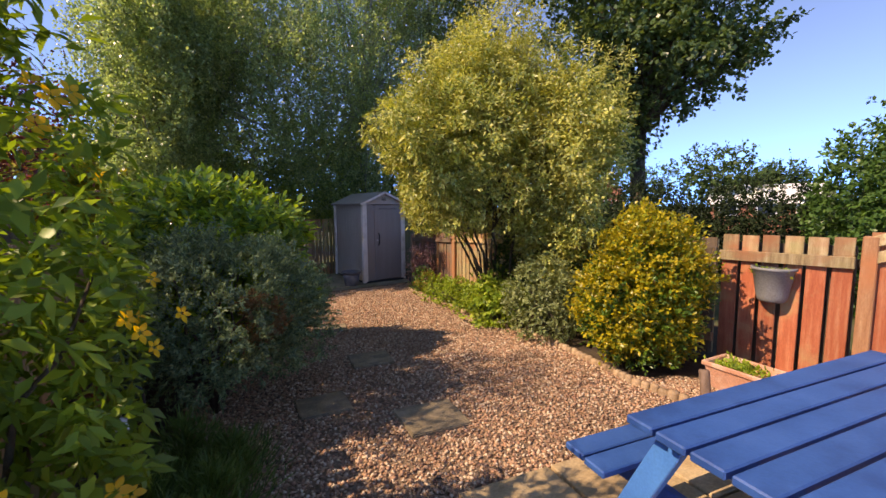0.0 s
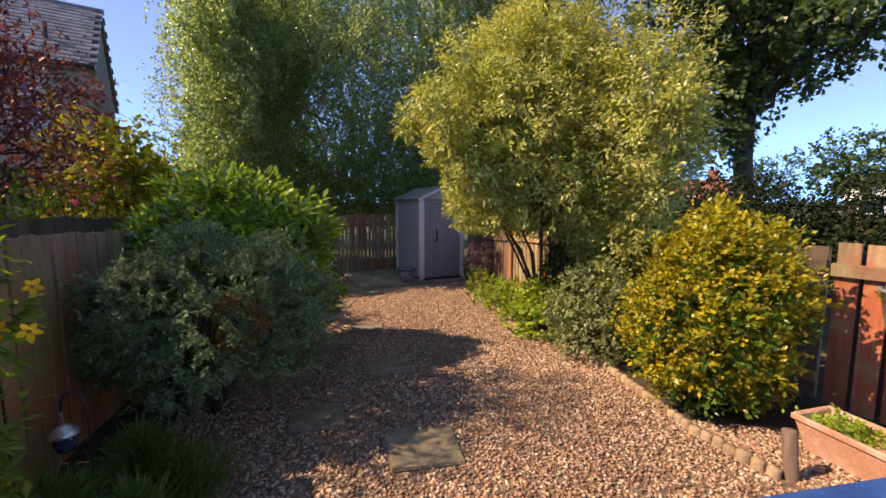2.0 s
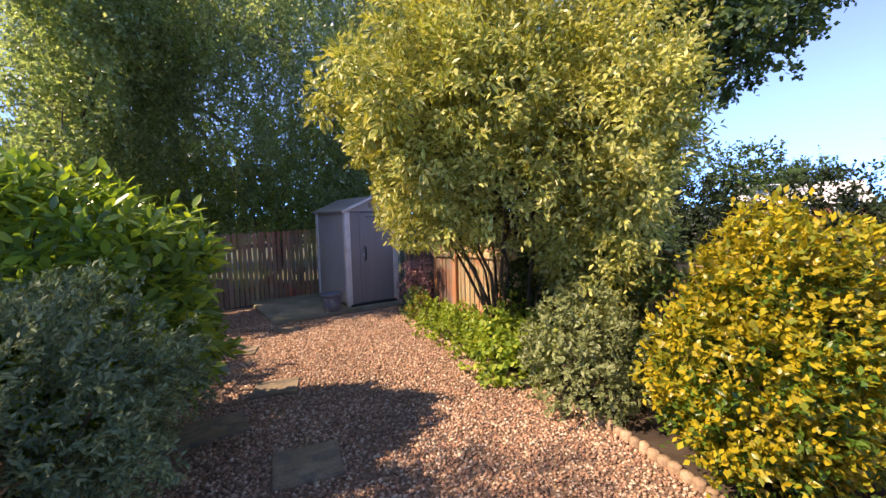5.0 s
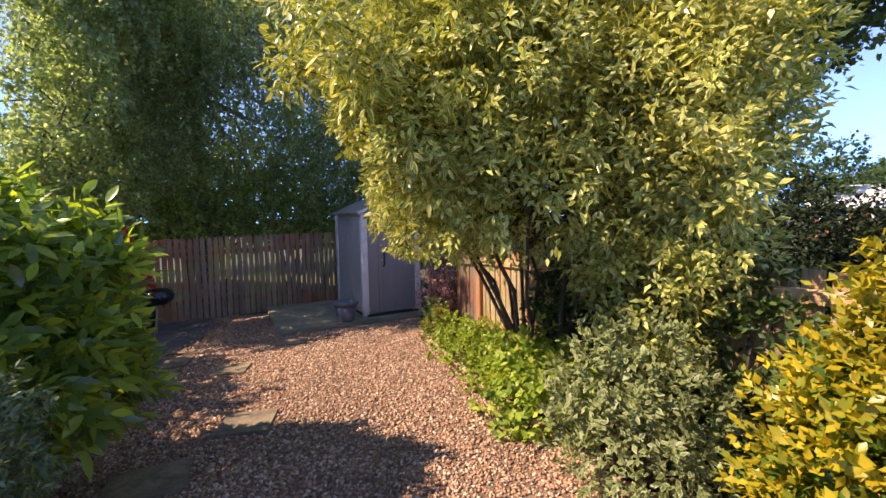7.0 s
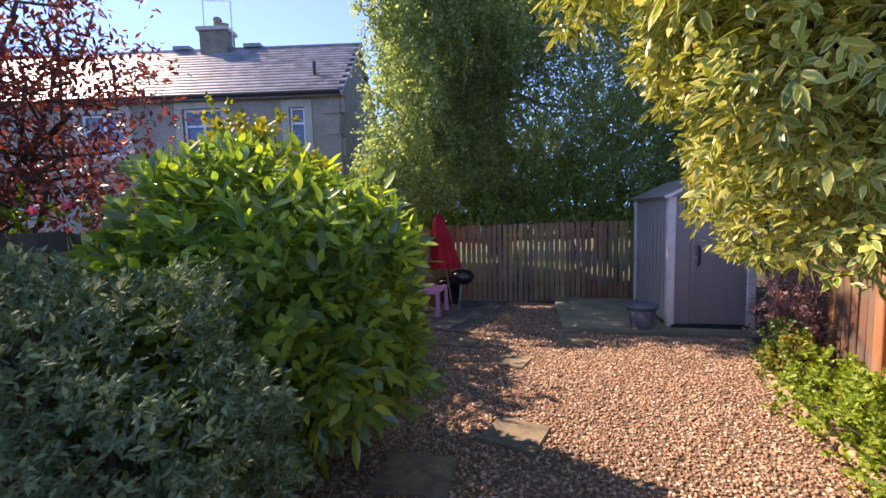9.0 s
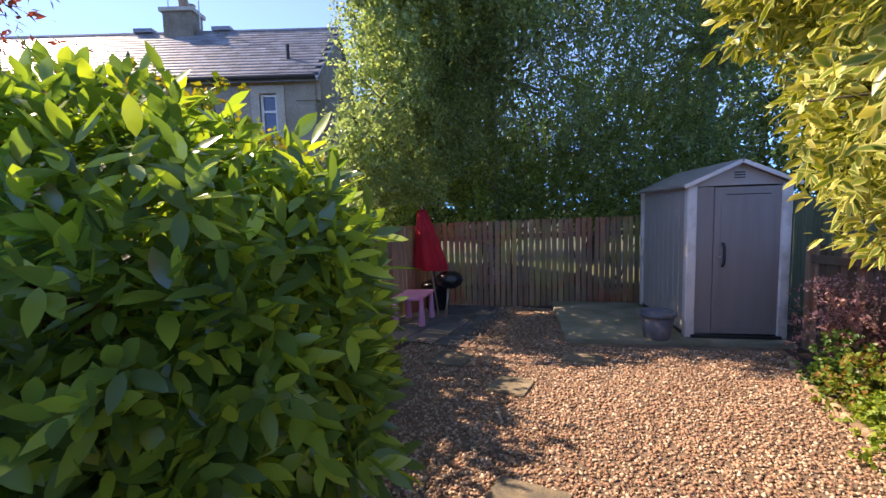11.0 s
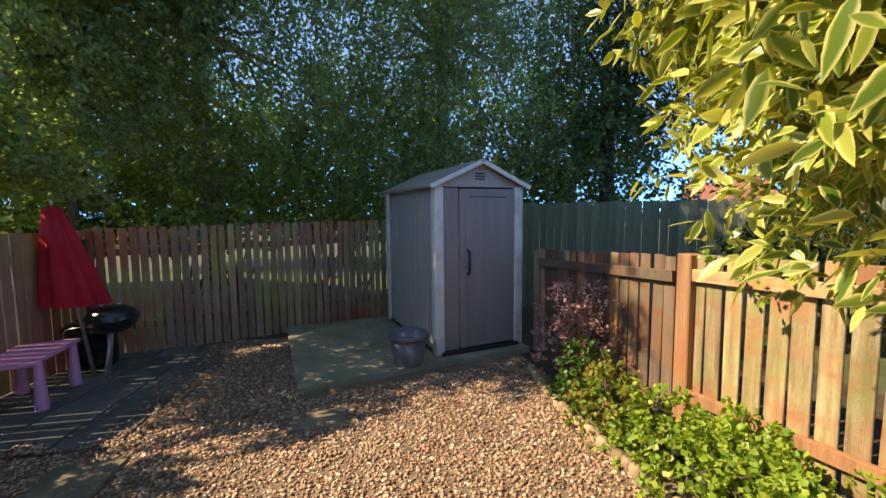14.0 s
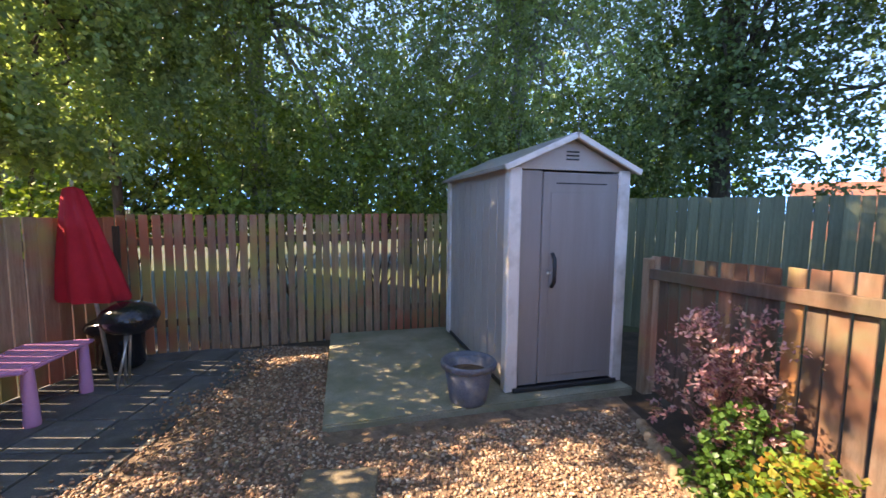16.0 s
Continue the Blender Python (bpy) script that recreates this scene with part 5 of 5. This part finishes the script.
broad_tree("purple_maple", (-2.75, 4.3, gz(4.3)), "purple-leaved Japanese maple behind the fence", 1.6, 0.06,
           [((-2.5, 4.15, 2.05), (0.9, 1.0, 0.55)), ((-2.7, 3.7, 2.75), (0.95, 1.1, 0.5)), ((-2.25, 4.7, 2.55), (0.55, 0.65, 0.4)), ((-2.9, 3.55, 3.95), (0.95, 0.8, 0.45)), ((-2.45, 3.1, 2.2), (0.7, 0.8, 0.5)), ((-2.75, 4.75, 3.5), (0.5, 0.5, 0.28)), ((-2.55, 4.9, 1.75), (0.6, 0.7, 0.4))], 18000, 0.066, L_ACER, seed=80, width=0.36, depth=0.3, amount=0.4, twig=0.35, limb_n=5)
broad_tree("weeping_birch", (-1.6, 13.6, -0.5), "tall weeping birch with hanging shoots behind the fence", 5.5, 0.16,
           [((-2.7, 13.3, 2.9), (1.9, 1.5, 1.9)), ((-2.9, 12.3, 4.6), (1.6, 1.5, 1.6)), ((-1.9, 11.0, 4.9), (1.5, 1.4, 1.5)), ((-0.6, 13.4, 3.6), (2.2, 1.6, 2.2)), ((-2.2, 13.4, 7.0), (2.3, 2.0, 1.9)),
            ((-0.6, 12.2, 6.6), (2.0, 1.8, 1.8)), ((-1.2, 13.6, 9.6), (2.2, 2.0, 2.0)), ((0.4, 11.2, 5.4), (1.6, 1.4, 1.3))], 95000, 0.066, L_BIRCH, M_BIRCH, seed=90, hang=1.7, clear=2.0, mass=0.6, amount=0.34, clumps=11, limb_n=1, k=18, twig=0.34)
broad_tree("young_birch", (-2.75, 11.9, gz(11.9)), "bushy young birch leaning over the corner fence", 4.4, 0.06,
           [((-2.4, 9.45, 2.35), (0.62, 0.75, 0.95)), ((-2.05, 9.65, 4.1), (0.8, 0.8, 1.1)), ((-2.35, 10.6, 2.7), (0.78, 0.9, 1.3)), ((-1.95, 10.6, 5.0), (0.95, 1.0, 1.3)), ((-2.15, 8.9, 2.3), (0.4, 0.45, 0.7)), ((-2.5, 10.0, 1.95), (0.45, 1.1, 0.55)), ((-2.0, 9.2, 5.3), (0.65, 0.6, 0.9)),
            ((-2.1, 11.6, 3.8), (0.9, 0.9, 1.5)), ((-1.9, 9.95, 6.1), (0.9, 0.85, 0.9)), ((-1.8, 11.6, 6.0), (1.0, 0.9, 1.1))], 38000, 0.066, L_BIRCH, seed=95, hang=0.5, clear=1.5, amount=0.34, clumps=7, limb_n=1, k=16, twig=0.3)
broad_tree("silver_birch", (3.0, 14.4, -0.5), "tall leafy birch behind the shed", 6.0, 0.15,
           [((1.6, 13.8, 3.2), (1.8, 1.4, 2.1)), ((3.6, 14.0, 3.8), (2.2, 1.6, 2.3)), ((2.0, 12.8, 6.0), (2.0, 1.8, 1.8)), ((2.6, 14.2, 8.4), (2.4, 2.0, 2.2)), ((4.9, 14.2, 6.4), (1.9, 1.7, 2.0)), ((4.6, 13.8, 9.4), (2.0, 2.0, 2.0))], 66000, 0.068, L_BIRCH, M_BIRCH, seed=100, hang=1.6, clear=2.4, mass=0.6, amount=0.34, clumps=11, limb_n=1, k=18, twig=0.34)
broad_tree("ash_tree", (6.9, 14.2, -0.5), "dark leafy tree beyond the neighbouring fence", 4.5, 0.2,
           [((5.9, 13.8, 2.9), (1.5, 1.3, 1.7)), ((6.9, 13.9, 4.4), (1.8, 1.7, 2.1)), ((6.9, 14.2, 7.2), (2.0, 1.9, 2.0)), ((8.1, 13.5, 3.0), (1.2, 1.1, 1.9)), ((8.3, 13.5, 5.6), (1.1, 1.1, 1.5)), ((5.9, 14.4, 9.6), (2.2, 2.0, 2.2))], 48000, 0.09, L_SYCAMORE, seed=110)
broad_tree("sycamore_tree", (11.5, 10.4, -0.45), "tall dark sycamore beyond the side fence", 5.0, 0.28,
           [((11.3, 10.2, 6.2), (2.7, 2.7, 1.7)), ((12.2, 9.7, 8.2), (2.3, 2.3, 1.5)), ((10.2, 11.0, 8.6), (2.6, 2.6, 2.0)), ((13.0, 8.8, 6.3), (1.35, 1.35, 0.9)), ((11.4, 10.4, 11), (3.0, 3.0, 2.0)), ((10.3, 10.6, 4.4), (1.1, 1.2, 1.5)), ((11.0, 10.9, 3.9), (1.15, 1.15, 1.4)), ((12.2, 9.6, 10.6), (2.2, 2.2, 1.6))], 70000, 0.13, L_SYCAMORE, seed=120, width=0.9, amount=0.35, twig=0.42, clumps=9, limb_n=1)
# under-storey behind the bottom fence
for cx, cy, rx, rz, seed in ((-3.6, 13.4, 1.4, 2.2, 131), (-1.4, 14.4, 1.7, 2.6, 132), (1.2, 14.8, 1.7, 2.8, 133), (4.0, 15.0, 1.7, 2.8, 134), (6.3, 15.2, 1.5, 2.6, 135)):
    bush("undergrowth_shrub", (cx, cy, -0.5), (cx, cy, 1.4), (rx, 0.8, rz), 9000, 0.09, L_LIT_HEDGE, "green undergrowth shrub behind the bottom fence", "shrub", 0.6, seed=seed, amount=0.25, depth=0.25, stems=8, fine=False, group="undergrowth", twig=0.35, keep=lambda P: P[:, 2] > 0.8)
for cx, cy, rx, ry, rz, seed in ((-3.9, 11.9, 0.85, 0.7, 1.9, 130), (-3.3, 12.4, 1.0, 0.7, 1.5, 136), (-1.6, 12.5, 1.1, 0.7, 1.3, 137), (0.4, 13.2, 1.2, 0.7, 1.5, 138), (2.2, 13.9, 1.0, 0.7, 1.8, 139)):
    bush("hazel_bush", (cx, cy, -0.5), (cx, cy, 1.5), (rx, ry, rz), 5500, 0.085, L_HAZEL, "light green hazel bush rising above the bottom fence", "shrub", 0.7, seed=seed, amount=0.3, depth=0.25, stems=8, fine=False, group="hazel bushes", twig=0.35, k=16, keep=lambda P: P[:, 2] > 0.7)
# far wood behind the trees
for cx, cy, rx, rz, seed in ((-4.2, 21, 3.2, 3.0, 141), (0.5, 20, 3.8, 3.4, 142), (5.2, 20, 3.6, 3.6, 143), (8.6, 19, 2.6, 3.6, 144)):
    broad_tree("woodland_tree", (cx, cy, -0.5), "leafy tree in the strip of wood behind", 3, 0.2, [((cx, cy, 2.9), (rx, 2.2, rz))], 9000, 0.19, L_LIT_HEDGE, seed=seed, twig=0.8, group="woodland trees")
# hedges past the sunny side; shade and sun are put into the leaf colours
for cx, cy, rx, ry, rz, seed, lf, n in ((6.5, 9.4, 0.8, 0.9, 0.45, 150, L_SHADED_HEDGE, 7000), (8.2, 7.4, 1.5, 1.6, 1.2, 151, L_SHADED_HEDGE, 30000), (9.8, 5.6, 1.6, 1.6, 1.15, 152, L_SHADED_HEDGE, 30000), (11.6, 4.0, 1.6, 1.7, 1.15, 153, L_SHADED_HEDGE, 24000), (8.35, 3.1, 0.95, 0.95, 1.95, 154, L_LIT_HEDGE, 25000), (9.4, 2.2, 1.3, 1.4, 2.1, 155, L_LIT_HEDGE, 14000)):
    bush("garden_hedge", (cx, cy, gz(cy)), (cx, cy, 0.75), (rx, ry, rz), n, 0.07, lf, "dense hedge in the neighbouring garden, leaves toned for sun and shade", "hedge", 0.6, seed=seed, amount=0.2, depth=0.2, stems=8, fine=False, group="neighbouring hedges")
for cx, cy, h, seed in ((34, 23, 6.2, 161), (44, 24, 5.6, 162), (40, 13, 5.0, 163), (54, 31, 6.0, 164), (36, 12, 6.0, 165), (50, 44, 7, 166), (26, 6, 6.5, 167)):
    broad_tree("distant_tree", (cx, cy, -0.5), "distant rounded tree beyond the gardens", h * 0.5, 0.2, [((cx, cy, h * 0.6), (h * 0.5, h * 0.5, h * 0.42))], 6000, 0.25, L_HEDGE, seed=seed, twig=0.7, amount=0.35, group="distant trees")

# ---- houses ----
HA = radians(23)
HE = Vector((-6.3, 13.0, 0))
HM = Matrix.Translation((HE.x, HE.y, -0.5)) @ Matrix.Rotation(HA, 4, "Z")   # x to the corner, y to the back
house = thing("stone_house", (HE.x, HE.y, -0.5), "two-storey harled house with slate roof and pale stone windows", "house")
HL, HD, HEZ, HRZ = 17.0, 5.6, 5.62, 7.9


def hbox(name, x, y, z, sx, sy, sz, material, parent=house, label="", bevel=0.0):
    return part(name, boxed(HM @ Matrix.Translation((x, y, z)), sx, sy, sz, bevel), material, parent, label)


WINS = [(-7.16, 1.35, 3.9, 1.25), (-4.12, 1.20, 3.9, 1.32), (-1.29, 0.46, 3.95, 1.22), (-11.2, 1.2, 3.9, 1.3), (-14.5, 1.2, 3.9, 1.3)]
# front wall built round its upper windows
hbox("wall", -HL / 2, 0.15, 0, HL, 0.3, 3.9, M_HOUSE)
hbox("wall", -HL / 2, 0.15, 5.27, HL, 0.3, HEZ - 5.27, M_HOUSE)
xs = sorted((x - w / 2, x + w / 2) for x, w, _, _ in WINS)
cur = -HL
for a, b in xs + [(0.0, 0.0)]:
    if a - cur > 0.01:
        hbox("wall", (cur + a) / 2, 0.15, 3.9, a - cur, 0.3, 1.37, M_HOUSE)
    cur = b
hbox("wall", -HL / 2, HD - 0.15, 0, HL, 0.3, HEZ, M_HOUSE)
for x in (-0.15, -HL + 0.15):
    bm = bmesh.new()
    pts = [(0.3, 0), (HD - 0.3, 0), (HD - 0.3, HEZ), (HD / 2, HRZ - 0.12), (0.3, HEZ)]
    a = [bm.verts.new(HM @ Vector((x - 0.15, y, z))) for y, z in pts]
    b = [bm.verts.new(HM @ Vector((x + 0.15, y, z))) for y, z in pts]
    bm.faces.new(a)
    bm.faces.new(b[::-1])
    for i in range(5):
        bm.faces.new((a[i], b[i], b[(i + 1) % 5], a[(i + 1) % 5]))
    part("gable_wall", bm, M_GABLE, house, "brown rubble gable")
for x, w, z, h in WINS:
    win = hbox("window", x, 0.02, z - 0.16, w + 0.44, 0.10, 0.16, M_HOUSE_STONE, label="white window in a pale stone surround")
    hbox("lintel", x, 0.02, z + h, w + 0.44, 0.10, 0.20, M_HOUSE_STONE, win)
    for s in (-1, 1):
        hbox("jamb", x + s * (w / 2 + 0.11), 0.02, z, 0.22, 0.10, h, M_HOUSE_STONE, win)
    for s in ((-1, 1) if w < 0.8 else (-1, 0, 1)):
        hbox("window_frame", x + s * (w / 2 - 0.035), 0.10, z, 0.07, 0.06, h, M_WHITE, win)
    for zz in (z, z + h - 0.07, z + h * 0.6):
        hbox("window_frame", x, 0.105, zz, w, 0.05, 0.06, M_WHITE, win)
    hbox("pane", x, 0.13, z, w, 0.02, h, M_GLASS, win)
for k in range(9):
    hbox("quoin", 0.012, 0.10, k * 0.62, 0.05, 0.5 if k % 2 else 0.32, 0.5, M_GABLE)
    hbox("quoin", -0.2, -0.012, k * 0.62, 0.45 if k % 2 else 0.66, 0.05, 0.5, M_QUOIN)
# slates, course by course
V, F = [], []
slope = Vector((0, HD / 2 + 0.25, HRZ - HEZ + 0.2))
for face in (0, 1):
    for c in range(17):
        for s in range(52):
            x0 = -HL - 0.15 + (s + (c % 2) * 0.5) * (HL + 0.3) / 52.5
            x1 = x0 + (HL + 0.3) / 52.5 - 0.012
            y0, y1 = -0.25 + slope.y * c / 17, -0.25 + slope.y * (c + 1.08) / 17
            z0, z1 = HEZ - 0.12 + slope.z * c / 17 + 0.035, HEZ - 0.12 + slope.z * (c + 1.08) / 17 + 0.012
            if face:
                y0, y1 = HD - y0, HD - y1
            k = len(V)
            V += [HM @ Vector(p) for p in ((x0, y0, z0), (x1, y0, z0), (x1, y1, z1), (x0, y1, z1), (x0, y0, z0 - 0.03), (x1, y0, z0 - 0.03))]
            F += [k, k + 1, k + 2, k + 3, k + 4, k + 5, k + 1, k]
tagged(part("slating", mesh_of("slating", np.array(V), 4, np.array(F)), M_SLATE, house, "grey slates in courses"), kind="stuff")
bm = bmesh.new()
for y0, y1 in ((-0.22, HD / 2), (HD + 0.22, HD / 2)):
    q = [HM @ Vector(p) for p in ((-HL - 0.1, y0, HEZ - 0.14), (0.1, y0, HEZ - 0.14), (0.1, y1, HRZ + 0.04), (-HL - 0.1, y1, HRZ + 0.04))]
    lo = [bm.verts.new(p - Vector((0, 0, 0.08))) for p in q]
    hi = [bm.verts.new(p) for p in q]
    bm.faces.new(lo)
    bm.faces.new(hi[::-1])
    for i in range(4):
        bm.faces.new((lo[i], hi[i], hi[(i + 1) % 4], lo[(i + 1) % 4]))
part("roof", bm, M_SLATE, house)
part("ridge", tubed([HM @ Vector((-HL - 0.15, HD / 2, HRZ + 0.07)), HM @ Vector((0.15, HD / 2, HRZ + 0.07))], 0.09, 8), M_SLATE, house)
part("gutter", tubed([HM @ Vector((-HL, -0.3, HEZ - 0.12)), HM @ Vector((0.1, -0.3, HEZ - 0.12))], 0.06, 8), M_DARK_PLASTIC, house)
stack = hbox("chimney", -5.05, HD / 2, HRZ - 0.3, 0.95, 0.6, 0.95, M_GABLE, label="brown chimney stack with a pot")
hbox("chimney_cap", -5.05, HD / 2, HRZ + 0.65, 1.1, 0.75, 0.12, M_HOUSE_STONE, stack)
part("chimney_pot", lathe([(0.15, 0), (0.13, 0.3), (0.16, 0.34), (0.12, 0.42)], HM @ Vector((-5.0, HD / 2, HRZ + 0.77)), 12), M_HOUSE, stack, smooth=True)
part("chimney_pot", lathe([(0.13, 0), (0.12, 0.16), (0.14, 0.2)], HM @ Vector((-4.75, HD / 2, HRZ + 0.77)), 12), M_HOUSE, stack, smooth=True)
for x, h, arm in ((-5.5, 1.9, -0.35), (-4.5, 1.75, -0.9)):
    bm = bmesh.new()
    tube(bm, [HM @ Vector((x, HD / 2, HRZ + 0.2)), HM @ Vector((x, HD / 2, HRZ + h))], 0.02, 6)
    tube(bm, [HM @ Vector((x, HD / 2, HRZ + h)), HM @ Vector((x + arm, HD / 2, HRZ + h + 0.06))], 0.014, 6)
    part("aerial", bm, M_STEEL, stack, "thin television aerial")
for x in (-6.3, -3.75):
    hbox("roof_vent", x, HD / 2, HRZ + 0.1, 0.6, 0.35, 0.12, M_SLATE)
part("vent_pipe", tubed([HM @ Vector((-0.95, 0.75, HEZ + 0.45)), HM @ Vector((-0.95, 0.75, HEZ + 1.1))], 0.05, 8), M_DARK_PLASTIC, house)


def far_house(at, deg, w, d, eave, ridge, wall, roof, label, stack=True):
    m = Matrix.Translation(at) @ Matrix.Rotation(radians(deg), 4, "Z")
    t = thing("distant_house", at, label, "house", "distant houses")
    part("wall", boxed(m, w, d, eave), wall, t)
    bm = bmesh.new()
    pts = [(-d / 2 - 0.3, eave - 0.1), (d / 2 + 0.3, eave - 0.1), (0, ridge)]
    a = [bm.verts.new(m @ Vector((-w / 2 - 0.2, y, z))) for y, z in pts]
    b = [bm.verts.new(m @ Vector((w / 2 + 0.2, y, z))) for y, z in pts]
    bm.faces.new(a)
    bm.faces.new(b[::-1])
    for i in range(3):
        bm.faces.new((a[i], b[i], b[(i + 1) % 3], a[(i + 1) % 3]))
    part("roof", bm, roof, t)
    for k in range(3):
        wn_ = part("window", boxed(m @ Matrix.Translation((-w / 3 + k * w / 3, -d / 2 - 0.01, eave * 0.55)), 1.3, 0.06, 1.3), M_WHITE, t)
        part("pane", boxed(m @ Matrix.Translation((-w / 3 + k * w / 3, -d / 2 - 0.03, eave * 0.55 + 0.12)), 1.05, 0.06, 1.05), M_GLASS, wn_)
    if stack:
        part("chimney", boxed(m @ Matrix.Translation((w / 3, 0, ridge - 0.5)), 0.9, 0.6, 1.4), wall, t)


far_house((31.8, 35.4, -0.5), -40, 6.0, 6.5, 2.4, 4.15, M_RED_BRICK, M_RED_TILE, "distant brick house with a red tiled roof")
far_house((36, 20.5, -0.5), -55, 7, 6, 2.2, 3.65, M_RED_BRICK, M_WHITE, "distant low building with a white roof", False)
